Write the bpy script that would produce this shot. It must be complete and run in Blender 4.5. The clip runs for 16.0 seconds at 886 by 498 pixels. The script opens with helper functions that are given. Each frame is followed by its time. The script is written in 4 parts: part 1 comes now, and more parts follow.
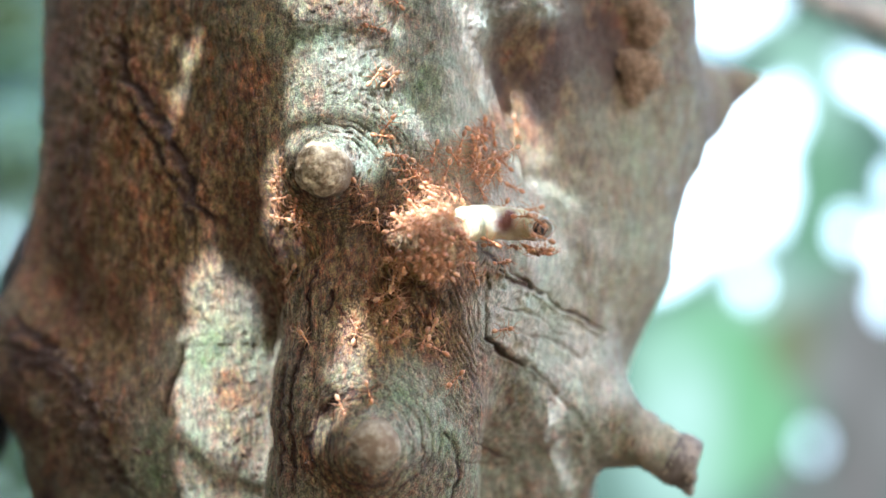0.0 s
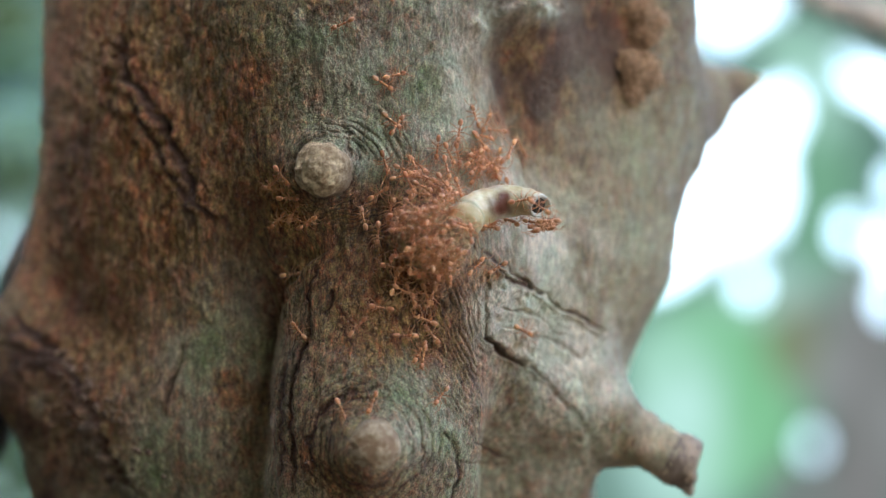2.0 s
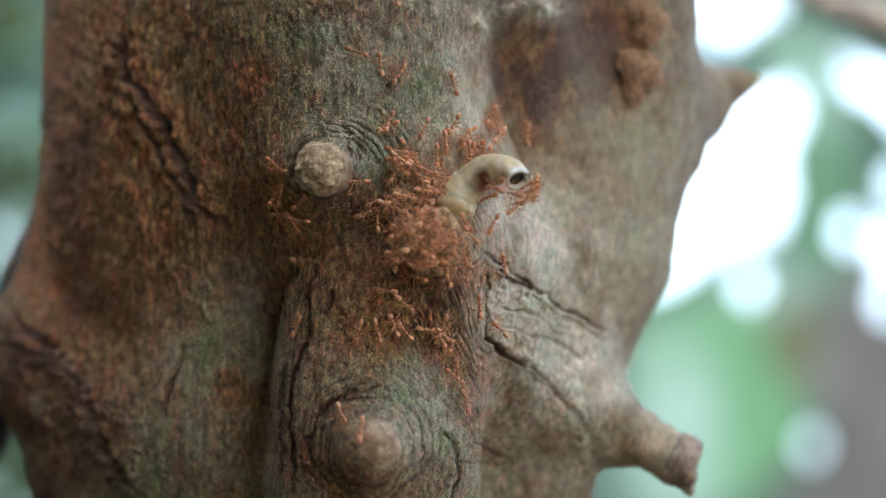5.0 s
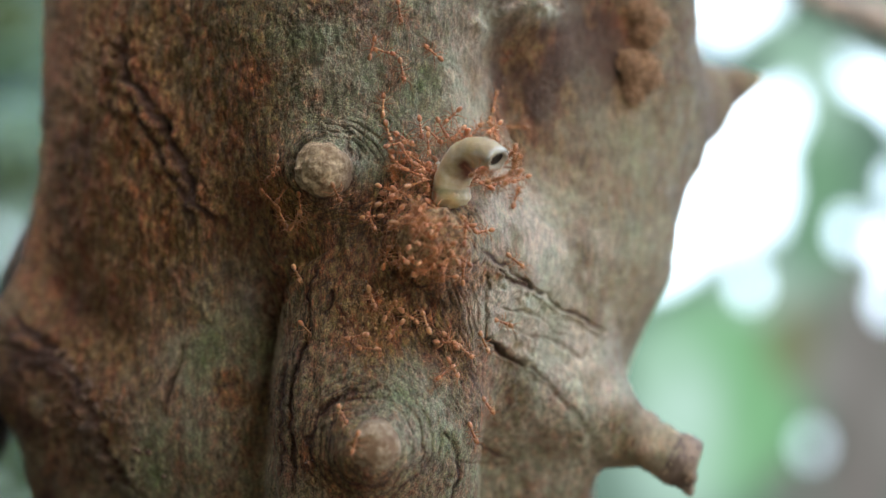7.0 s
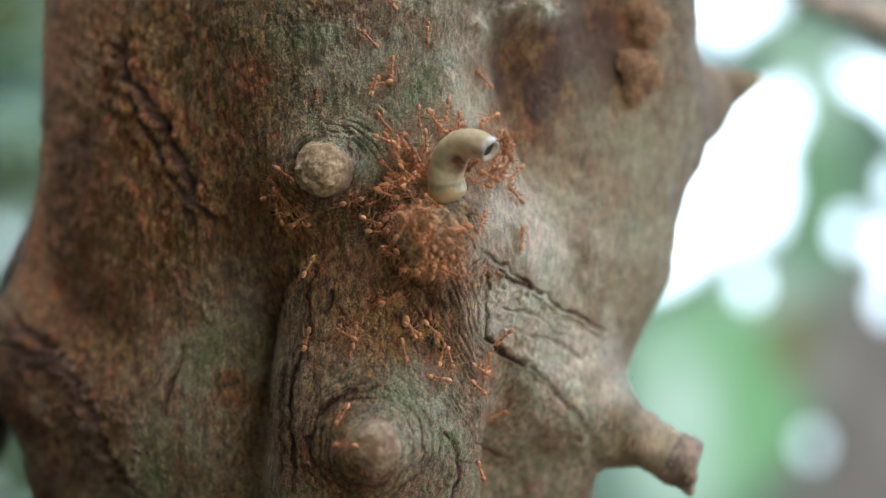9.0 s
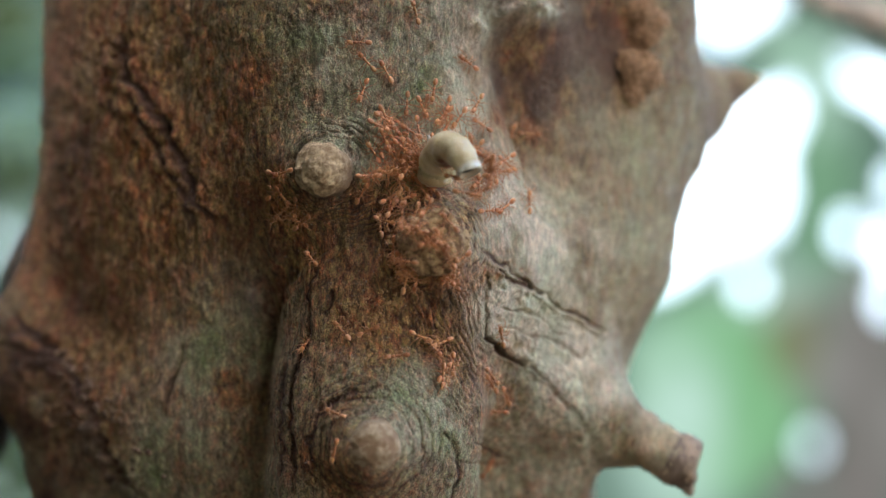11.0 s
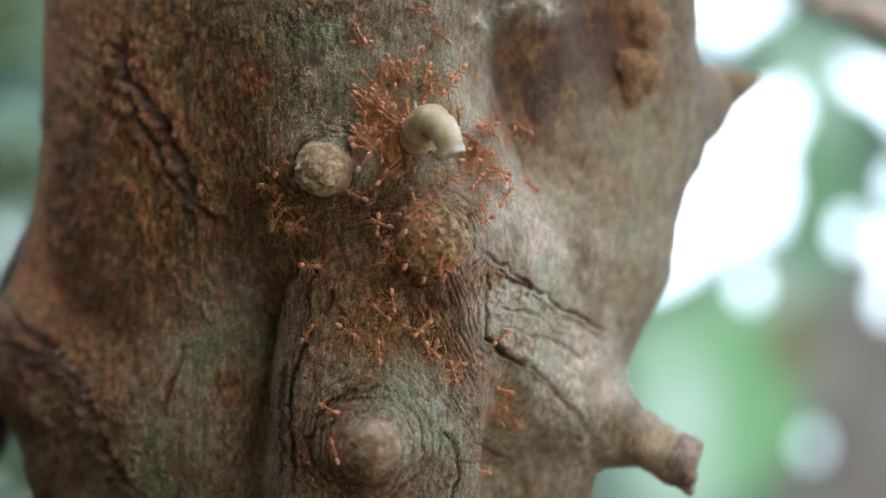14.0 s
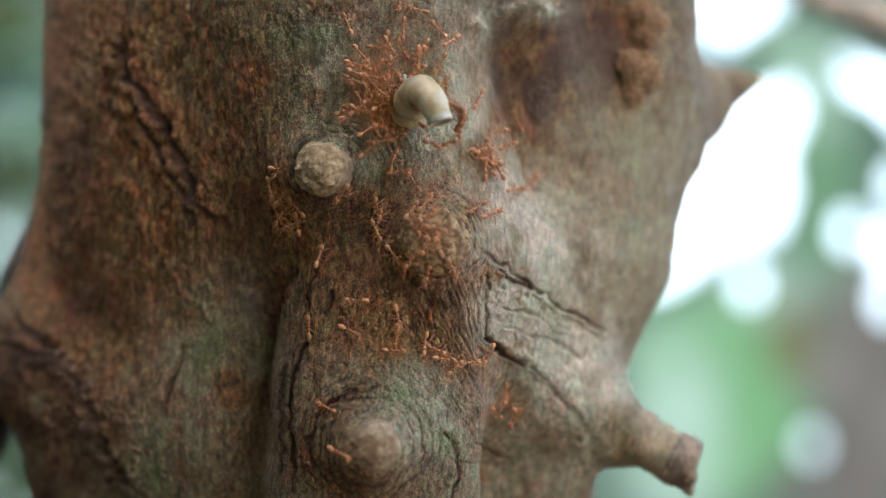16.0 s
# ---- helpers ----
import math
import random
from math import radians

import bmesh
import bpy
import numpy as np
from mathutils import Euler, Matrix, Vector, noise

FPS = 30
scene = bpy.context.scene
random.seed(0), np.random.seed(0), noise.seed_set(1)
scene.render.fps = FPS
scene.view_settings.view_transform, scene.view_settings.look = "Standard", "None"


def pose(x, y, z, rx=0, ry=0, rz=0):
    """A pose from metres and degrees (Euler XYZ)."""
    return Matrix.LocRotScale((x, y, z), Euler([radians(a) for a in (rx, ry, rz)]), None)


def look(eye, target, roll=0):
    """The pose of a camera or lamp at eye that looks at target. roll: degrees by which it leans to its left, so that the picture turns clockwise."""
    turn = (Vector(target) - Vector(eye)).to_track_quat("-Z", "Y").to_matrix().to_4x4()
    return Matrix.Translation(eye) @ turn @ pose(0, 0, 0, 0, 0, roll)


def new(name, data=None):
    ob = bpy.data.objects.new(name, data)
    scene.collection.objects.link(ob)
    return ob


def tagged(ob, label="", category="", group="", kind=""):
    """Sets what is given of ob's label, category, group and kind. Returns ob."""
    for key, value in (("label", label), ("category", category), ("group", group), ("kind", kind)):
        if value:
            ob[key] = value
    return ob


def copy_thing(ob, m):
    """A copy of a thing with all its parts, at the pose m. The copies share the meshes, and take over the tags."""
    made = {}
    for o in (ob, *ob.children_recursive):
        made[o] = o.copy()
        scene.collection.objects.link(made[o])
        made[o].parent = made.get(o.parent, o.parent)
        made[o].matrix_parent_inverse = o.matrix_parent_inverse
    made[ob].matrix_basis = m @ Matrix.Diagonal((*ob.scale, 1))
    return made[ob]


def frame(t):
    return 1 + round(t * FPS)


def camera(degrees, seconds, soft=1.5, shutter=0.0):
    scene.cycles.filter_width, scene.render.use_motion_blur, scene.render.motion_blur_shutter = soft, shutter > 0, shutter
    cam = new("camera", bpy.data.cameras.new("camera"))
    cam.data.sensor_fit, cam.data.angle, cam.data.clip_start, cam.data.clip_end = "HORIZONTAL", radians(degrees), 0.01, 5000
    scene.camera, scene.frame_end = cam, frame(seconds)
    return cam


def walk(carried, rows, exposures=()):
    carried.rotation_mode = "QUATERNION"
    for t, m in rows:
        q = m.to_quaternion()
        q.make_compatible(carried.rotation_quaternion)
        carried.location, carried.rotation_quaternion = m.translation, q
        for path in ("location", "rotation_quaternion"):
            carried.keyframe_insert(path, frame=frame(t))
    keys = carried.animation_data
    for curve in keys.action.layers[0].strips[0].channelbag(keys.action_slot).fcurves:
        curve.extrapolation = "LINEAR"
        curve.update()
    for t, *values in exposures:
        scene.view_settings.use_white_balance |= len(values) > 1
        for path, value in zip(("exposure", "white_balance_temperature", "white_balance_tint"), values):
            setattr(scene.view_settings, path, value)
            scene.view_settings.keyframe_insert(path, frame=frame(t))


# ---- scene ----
from mathutils.bvhtree import BVHTree

# ---- camera: it stands still before the trunk, half a metre away, tilted up a little ----
D = 0.56                      # metres from the lens to the sharp plane
G = 0.14 / 784                # one step of the bark chart, in metres on the sharp plane
SITE = pose(0, 0, 1.25, 8)    # the trunk's face: x along it, y into it, z up it
EYE = SITE @ pose(0, -D, 0, 90)
cam = camera(28.072, 16.0, soft=1.3)
cam.data.dof.use_dof = True
cam.data.dof.focus_distance = D - 0.005
cam.data.dof.aperture_fstop = 3.5
walk(cam, [(0, EYE), (16.0, EYE)], exposures=[(0, 3.09, 5340, 3), (1.0, 3.04, 5340, 3), (2.0, 2.87, 5450, 2), (3.0, 2.79, 5450, 2), (4.2, 2.77, 5520, 3), (6.3, 2.73, 5960, 6), (16.0, 2.73, 5960, 6)])

# ---- daylight ----
TO_SUN = (SITE.to_3x3() @ Vector((-0.30, -0.62, 0.78))).normalized()
world = bpy.data.worlds.new("sky")
scene.world = world
world.use_nodes = True
sky = world.node_tree.nodes.new("ShaderNodeTexSky")
sky.sky_type, sky.sun_disc = "NISHITA", False
sky.sun_elevation = math.asin(TO_SUN.z)
sky.sun_rotation = math.atan2(TO_SUN.x, TO_SUN.y)
sky.air_density, sky.dust_density, sky.ozone_density = 1.0, 7.0, 0.5
world.node_tree.links.new(sky.outputs[0], world.node_tree.nodes["Background"].inputs[0])
world.node_tree.nodes["Background"].inputs[1].default_value = 0.15
sun = new("sun", bpy.data.lights.new("sun", "SUN"))
sun.data.energy, sun.data.angle, sun.data.color = 2.0, radians(0.53), (0.82, 0.94, 1.12)
sun.matrix_world = look(TO_SUN * 20, (0, 0, 0))


# ---- materials ----
def material(name, rough=0.7, **extra):
    m = bpy.data.materials.new(name)
    m.use_nodes = True
    b = m.node_tree.nodes["Principled BSDF"]
    b.inputs["Roughness"].default_value = rough
    for key, value in extra.items():
        b.inputs[key.replace("_", " ")].default_value = value
    return m, m.node_tree.nodes, m.node_tree.links, b


def coords(nodes, links, kind="Object", scale=(1, 1, 1)):
    c, mp = nodes.new("ShaderNodeTexCoord"), nodes.new("ShaderNodeMapping")
    mp.inputs["Scale"].default_value = scale
    links.new(c.outputs[kind], mp.inputs[0])
    return mp.outputs[0]


def noise_at(nodes, links, at, scale, detail=6.0, rough=0.6, dist=0.0):
    n = nodes.new("ShaderNodeTexNoise")
    n.inputs["Scale"].default_value, n.inputs["Detail"].default_value = scale, detail
    n.inputs["Roughness"].default_value, n.inputs["Distortion"].default_value = rough, dist
    links.new(at, n.inputs["Vector"])
    return n.outputs["Fac"]


def ramp(nodes, links, fac, stops):
    r = nodes.new("ShaderNodeValToRGB")
    while len(r.color_ramp.elements) < len(stops):
        r.color_ramp.elements.new(0.5)
    for e, (p, c) in zip(r.color_ramp.elements, stops):
        e.position, e.color = p, (*c, 1)
    links.new(fac, r.inputs[0])
    return r.outputs[0]


def mix(nodes, links, fac, a, b, blend="MIX"):
    n = nodes.new("ShaderNodeMix")
    n.data_type, n.blend_type = "RGBA", blend
    for key, v in ((0, fac), (6, a), (7, b)):
        if isinstance(v, (int, float)):
            n.inputs[key].default_value = v
        elif isinstance(v, tuple):
            n.inputs[key].default_value = (*v, 1)
        else:
            links.new(v, n.inputs[key])
    return n.outputs[2]


def maths(nodes, links, op, a, b=0.0, c=0.0):
    n = nodes.new("ShaderNodeMath")
    n.operation = op
    for i, v in enumerate((a, b, c)):
        if isinstance(v, (int, float)):
            n.inputs[i].default_value = v
        else:
            links.new(v, n.inputs[i])
    return n.outputs[0]


def bump(nodes, links, bsdf, height, dist, strength=1.0):
    n = nodes.new("ShaderNodeBump")
    n.inputs["Distance"].default_value, n.inputs["Strength"].default_value = dist, strength
    links.new(height, n.inputs["Height"])
    links.new(n.outputs[0], bsdf.inputs["Normal"])


def bark_material():
    m, n, l, b = material("bark", 0.72)
    at = coords(n, l)
    long = coords(n, l, scale=(1.0, 1.0, 0.5))
    a = n.new("ShaderNodeAttribute")
    a.attribute_name = "stain_tone"
    s = n.new("ShaderNodeSeparateColor")
    l.new(a.outputs["Color"], s.inputs[0])
    moss, rust, pale = s.outputs
    big = noise_at(n, l, long, 60, 8, 0.65)
    fine = noise_at(n, l, long, 520, 8, 0.72)
    grit = noise_at(n, l, at, 1700, 5, 0.7)
    base = ramp(n, l, big, [(0.376, (0.14, 0.090, 0.052)), (0.488, (0.26, 0.190, 0.110)), (0.574, (0.34, 0.285, 0.17)), (0.674, (0.43, 0.38, 0.25))])
    hue = noise_at(n, l, long, 150, 7, 0.7, 0.6)
    mottle = ramp(n, l, hue, [(0.376, (0.085, 0.048, 0.026)), (0.438, (0.22, 0.125, 0.058)), (0.488, (0.30, 0.215, 0.105)), (0.537, (0.185, 0.185, 0.085)), (0.587, (0.27, 0.215, 0.175)), (0.649, (0.40, 0.35, 0.26))])
    base = mix(n, l, 0.55, base, mottle)
    rust_c = ramp(n, l, fine, [(0.376, (0.125, 0.047, 0.018)), (0.500, (0.30, 0.142, 0.056)), (0.612, (0.47, 0.262, 0.108))])
    rust_c = mix(n, l, 1.0, rust_c, ramp(n, l, hue, [(0.413, (1.18, 0.88, 0.74)), (0.475, (1.05, 0.98, 0.90)), (0.525, (1.0, 1.18, 0.95)), (0.599, (0.85, 0.98, 0.80))]), "MULTIPLY")
    c = mix(n, l, maths(n, l, "MULTIPLY", rust, maths(n, l, "ADD", 0.90, big)), base, rust_c)
    # alpha: dark brown bark and painted shade of hollows, plus darker creases
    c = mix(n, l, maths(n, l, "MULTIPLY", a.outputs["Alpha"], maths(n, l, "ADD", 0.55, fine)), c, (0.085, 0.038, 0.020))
    c = mix(n, l, maths(n, l, "MULTIPLY", pale, maths(n, l, "ADD", 0.40, big)), c, ramp(n, l, noise_at(n, l, at, 95, 5, 0.6), [(0.450, (0.62, 0.535, 0.425)), (0.574, (0.53, 0.525, 0.40))]))
    moss_c = ramp(n, l, grit, [(0.407, (0.10, 0.130, 0.040)), (0.562, (0.25, 0.300, 0.110))])
    c = mix(n, l, maths(n, l, "MULTIPLY", moss, maths(n, l, "ADD", 0.42, fine)), c, moss_c)
    patch = ramp(n, l, noise_at(n, l, at, 130, 6, 0.7), [(0.52, (0, 0, 0)), (0.64, (1, 1, 1))])
    c = mix(n, l, maths(n, l, "MULTIPLY", patch, maths(n, l, "SUBTRACT", 0.55, maths(n, l, "MAXIMUM", maths(n, l, "MULTIPLY", rust, 0.5), maths(n, l, "MULTIPLY", a.outputs["Alpha"], 0.5)))), c, (0.30, 0.265, 0.19))
    red = ramp(n, l, noise_at(n, l, at, 240, 5, 0.7, 0.4), [(0.58, (0, 0, 0)), (0.68, (1, 1, 1))])
    c = mix(n, l, maths(n, l, "MULTIPLY", red, maths(n, l, "SUBTRACT", 0.42, maths(n, l, "MULTIPLY", pale, 0.36))), c, (0.215, 0.100, 0.048))
    worn = n.new("ShaderNodeAttribute")
    worn.attribute_name = "sleek"
    calm = maths(n, l, "SUBTRACT", 1.0, maths(n, l, "ADD", maths(n, l, "MULTIPLY", pale, 0.4), maths(n, l, "MULTIPLY", rust, 0.3)))
    calm = maths(n, l, "MULTIPLY", calm, maths(n, l, "SUBTRACT", 1.0, maths(n, l, "MULTIPLY", worn.outputs["Fac"], 0.85)))
    tint = ramp(n, l, noise_at(n, l, long, 430, 5, 0.7, 0.5), [(0.413, (1.28, 0.80, 0.62)), (0.463, (1.10, 0.95, 0.86)), (0.500, (1.0, 1.0, 1.0)), (0.543, (0.82, 1.12, 0.66)), (0.599, (1.36, 1.28, 1.25))])
    c = mix(n, l, maths(n, l, "MULTIPLY", calm, 0.6), c, tint, "MULTIPLY")
    c = mix(n, l, calm, c, ramp(n, l, fine, [(0.364, (0.50, 0.46, 0.42)), (0.500, (1.0, 1.0, 1.0)), (0.636, (1.4, 1.36, 1.28))]), "MULTIPLY")
    c = mix(n, l, calm, c, ramp(n, l, grit, [(0.388, (0.50, 0.47, 0.45)), (0.500, (1.0, 1.0, 1.0)), (0.612, (1.42, 1.42, 1.38))]), "MULTIPLY")
    strand = noise_at(n, l, coords(n, l, scale=(1.0, 1.0, 0.22)), 1000, 4, 0.6)
    c = mix(n, l, 1.0, c, ramp(n, l, strand, [(0.388, (0.78, 0.77, 0.76)), (0.500, (1.0, 1.0, 1.0)), (0.612, (1.16, 1.15, 1.13))]), "MULTIPLY")
    pit = ramp(n, l, noise_at(n, l, coords(n, l, scale=(1.0, 1.0, 0.7)), 760, 3, 0.6, 0.8), [(0.37, (0.30, 0.25, 0.22)), (0.44, (1.0, 1.0, 1.0))])
    c = mix(n, l, maths(n, l, "MULTIPLY", calm, 0.85), c, pit, "MULTIPLY")
    speck = ramp(n, l, noise_at(n, l, at, 900, 2, 0.5), [(0.68, (0, 0, 0)), (0.75, (1, 1, 1))])
    c = mix(n, l, maths(n, l, "MULTIPLY", speck, 0.4), c, (0.52, 0.50, 0.42))
    c = mix(n, l, 1.0, c, (1.32, 1.23, 1.13), "MULTIPLY")
    l.new(c, b.inputs["Base Color"])
    l.new(ramp(n, l, fine, [(0.3, (0.85, 0.85, 0.85)), (0.7, (0.52, 0.52, 0.52))]), b.inputs["Roughness"])
    h = maths(n, l, "ADD", maths(n, l, "MULTIPLY", fine, 0.8), maths(n, l, "ADD", maths(n, l, "MULTIPLY", grit, 0.7), maths(n, l, "MULTIPLY", strand, 0.35)))
    bump(n, l, b, maths(n, l, "MULTIPLY", h, maths(n, l, "SUBTRACT", 1.0, maths(n, l, "MULTIPLY", worn.outputs["Fac"], 0.7))), 0.0036, 1.0)
    return m


def cut_wood_material(name, light, dark, size=500, rim=None):
    """Weathered wood; rim: the darker colour towards the foot of a stub, shading put into the colour."""
    m, n, l, b = material(name, 0.7)
    at = coords(n, l)
    f = noise_at(n, l, at, size, 8, 0.72)
    g = noise_at(n, l, at, size * 0.55, 5, 0.65)
    c = ramp(n, l, f, [(0.41, dark), (0.52, light), (0.63, tuple(min(0.85, 1.25 * x) for x in light))])
    c = mix(n, l, ramp(n, l, g, [(0.40, (1, 1, 1)), (0.52, (0, 0, 0))]), c, dark)
    if rim:
        s = n.new("ShaderNodeSeparateXYZ")
        l.new(coords(n, l, "Generated"), s.inputs[0])
        # painted shading along the stub: lighter tip, darker foot
        worn = maths(n, l, "ADD", s.outputs[2], maths(n, l, "MULTIPLY", g, 0.35))
        c = mix(n, l, ramp(n, l, worn, [(0.48, (1, 1, 1)), (0.80, (0, 0, 0))]), c, rim)
    l.new(c, b.inputs["Base Color"])
    bump(n, l, b, f, 0.0010, 0.9)
    return m


def leaf_material(name, top, light, through_amount=0.45):
    m, n, l, b = material(name, 0.42)
    at = coords(n, l)
    f = noise_at(n, l, at, 35, 6, 0.6)
    info = n.new("ShaderNodeObjectInfo")
    c = ramp(n, l, maths(n, l, "ADD", maths(n, l, "MULTIPLY", f, 0.8), maths(n, l, "MULTIPLY", info.outputs["Random"], 0.3)), [(0.3, top), (0.75, light)])
    l.new(c, b.inputs["Base Color"])
    t, x, out = n.new("ShaderNodeBsdfTranslucent"), n.new("ShaderNodeMixShader"), n["Material Output"]
    l.new(mix(n, l, 1.0, c, (1.6, 1.9, 0.9), "MULTIPLY"), t.inputs[0])
    x.inputs[0].default_value = through_amount
    l.new(b.outputs[0], x.inputs[1]), l.new(t.outputs[0], x.inputs[2]), l.new(x.outputs[0], out.inputs[0])
    bump(n, l, b, f, 0.002, 0.5)
    return m


def ant_material(name, dark, light):
    m, n, l, b = material(name, 0.38)
    f = noise_at(n, l, coords(n, l), 900, 3)
    info = n.new("ShaderNodeObjectInfo")
    l.new(ramp(n, l, maths(n, l, "ADD", maths(n, l, "MULTIPLY", f, 0.7), maths(n, l, "MULTIPLY", info.outputs["Random"], 0.35)), [(0.25, dark), (0.8, light)]), b.inputs["Base Color"])
    b.inputs["Subsurface Weight"].default_value = 0.25
    b.inputs["Subsurface Radius"].default_value = (0.0012, 0.0005, 0.0002)
    return m


def prey_material():
    m, n, l, b = material("prey_skin", 0.36)
    at = coords(n, l)
    f = noise_at(n, l, at, 150, 6, 0.6)
    c = ramp(n, l, f, [(0.3, (0.47, 0.32, 0.14)), (0.5, (0.64, 0.50, 0.27)), (0.7, (0.78, 0.68, 0.48))])
    a = n.new("ShaderNodeAttribute")
    a.attribute_name = "stain_tone"
    s = n.new("ShaderNodeSeparateColor")
    l.new(a.outputs["Color"], s.inputs[0])
    c = mix(n, l, s.outputs[0], c, (0.16, 0.045, 0.02))
    c = mix(n, l, s.outputs[1], c, (0.12, 0.13, 0.05))
    c = mix(n, l, s.outputs[2], c, (0.82, 0.80, 0.74))
    l.new(c, b.inputs["Base Color"])
    b.inputs["Subsurface Weight"].default_value = 0.3
    b.inputs["Subsurface Radius"].default_value = (0.004, 0.0025, 0.001)
    bump(n, l, b, noise_at(n, l, at, 700, 4), 0.0004, 0.6)
    return m


BARK = bark_material()
PALE_WOOD = cut_wood_material("pale_stub_wood", (0.60, 0.42, 0.225), (0.31, 0.180, 0.082), 560, (0.32, 0.205, 0.112))
HEALED = cut_wood_material("healed_stub_bark", (0.41, 0.29, 0.17), (0.26, 0.150, 0.072), 420, (0.27, 0.175, 0.095))
CRUMBLY = cut_wood_material("crumbly_stub_wood", (0.50, 0.32, 0.145), (0.20, 0.100, 0.042), 600)
DARK_END = cut_wood_material("weathered_cut", (0.40, 0.28, 0.18), (0.13, 0.08, 0.05), 600)
FIBRE = cut_wood_material("fibre_debris", (0.58, 0.35, 0.175), (0.28, 0.150, 0.068), 500)
LEAF = leaf_material("leaf_green", (0.05, 0.10, 0.03), (0.12, 0.19, 0.06))
ANT = ant_material("ant_shell", (0.40, 0.150, 0.052), (0.74, 0.345, 0.145))
ANT_DARK = ant_material("ant_gaster", (0.42, 0.160, 0.058), (0.76, 0.365, 0.165))
PREY = prey_material()
HOLLOW_SHADE = material("prey_hollow_shade", 0.6, Base_Color=(0.035, 0.022, 0.014, 1))[0]
WHITE = material("prey_bone", 0.3, Base_Color=(0.56, 0.48, 0.34, 1))[0]


# ---- building helpers ----
def part(name, data, mat, parent=None, label=""):
    """One mesh object, from a bmesh or a mesh, under its thing."""
    if isinstance(data, bmesh.types.BMesh):
        mesh = bpy.data.meshes.new(name)
        data.to_mesh(mesh)
        data.free()
        data = mesh
        data.polygons.foreach_set("use_smooth", [True] * len(data.polygons))
    if mat and not data.materials:
        data.materials.append(mat)
    ob = new(name, data)
    if parent:
        ob.parent = parent
    return tagged(ob, label)


def mesh_from(name, verts, faces):
    me = bpy.data.meshes.new(name)
    me.from_pydata([tuple(v) for v in verts], [], faces)
    me.polygons.foreach_set("use_smooth", [True] * len(me.polygons))
    me.update()
    return me


def chart(u, v, y=0.0):
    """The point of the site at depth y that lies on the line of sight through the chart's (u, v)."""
    k = G * (D + y) / D
    return Vector(((u - 784) * k, y, (441 - v) * k))


def tube(bm, path, radii, sides=8, caps=True, wob=0.0, rng=random):
    """A round tube along points, with its radii."""
    rings, last = [], None
    for i, p in enumerate(path):
        p = Vector(p)
        d = (Vector(path[min(i + 1, len(path) - 1)]) - Vector(path[max(i - 1, 0)])).normalized()
        side = d.orthogonal().normalized() if last is None else (last - d * last.dot(d)).normalized()
        last, up = side, d.cross(side)
        rings.append([bm.verts.new(p + (side * math.cos(a) + up * math.sin(a)) * radii[i] * (1 + rng.uniform(-wob, wob))) for a in (2 * math.pi * k / sides for k in range(sides))])
    for a, b in zip(rings, rings[1:]):
        for k in range(sides):
            bm.faces.new((a[k], a[(k + 1) % sides], b[(k + 1) % sides], b[k]))
    if caps:
        bm.faces.new(rings[0][::-1]), bm.faces.new(rings[-1])
    return rings


def ball(bm, centre, size, u=10, v=7, turn=None):
    m = Matrix.LocRotScale(Vector(centre), turn, Vector(size))
    return bmesh.ops.create_uvsphere(bm, u_segments=u, v_segments=v, radius=1.0, matrix=m)["verts"]


TABLE = np.random.RandomState(7).uniform(-1, 1, (256, 256))


def vnoise(x, y):
    xi, yi = np.floor(x).astype(int), np.floor(y).astype(int)
    fx, fy = x - xi, y - yi
    fx, fy = fx * fx * (3 - 2 * fx), fy * fy * (3 - 2 * fy)
    a, b = TABLE[xi & 255, yi & 255], TABLE[(xi + 1) & 255, yi & 255]
    c, d = TABLE[xi & 255, (yi + 1) & 255], TABLE[(xi + 1) & 255, (yi + 1) & 255]
    return (a * (1 - fx) + b * fx) * (1 - fy) + (c * (1 - fx) + d * fx) * fy


def fbm(x, y, octaves=4, gain=0.5):
    total, amp = 0.0, 1.0
    for i in range(octaves):
        total = total + amp * vnoise(x * 2 ** i + 17.3 * i, y * 2 ** i + 5.1 * i)
        amp *= gain
    return total


def smooth(a, b, x):
    t = np.clip((x - a) / (b - a), 0, 1)
    return t * t * (3 - 2 * t)


def blob(u, v, cu, cv, ru, rv, turn=0.0):
    """A soft round patch on the chart, 1 in its middle."""
    c, s = math.cos(radians(turn)), math.sin(radians(turn))
    x, y = (u - cu) * c + (v - cv) * s, -(u - cu) * s + (v - cv) * c
    return np.exp(-((x / ru) ** 2 + (y / rv) ** 2))


def line_dist(u, v, pts):
    """Distance on the chart to a line of points, the side (+ to its left as drawn on a page) and how far along it, 0 to 1."""
    best, side, along = np.full(u.shape, 1e9), np.zeros(u.shape), np.zeros(u.shape)
    n = len(pts) - 1
    for i, ((x0, y0), (x1, y1)) in enumerate(zip(pts, pts[1:])):
        dx, dy = x1 - x0, y1 - y0
        h = np.clip(((u - x0) * dx + (v - y0) * dy) / (dx * dx + dy * dy), 0, 1)
        ex, ey = u - x0 - h * dx, v - y0 - h * dy
        d = np.hypot(ex, ey)
        near = d < best
        best = np.where(near, d, best)
        side = np.where(near, np.sign(dx * ey - dy * ex), side)
        along = np.where(near, (i + h) / n, along)
    return best, side, along


# ---- the trunk ----
AXIS_X, AXIS_Y, R0 = -0.0350, 0.128, 0.1172


def cone(p, a, b, ra, rb):
    a, b = np.array(a), np.array(b)
    ba = b - a
    h = np.clip(((p - a) @ ba) / (ba @ ba), 0, 1)
    return np.linalg.norm(p - a - h[..., None] * ba, axis=-1) - (ra + (rb - ra) * h)


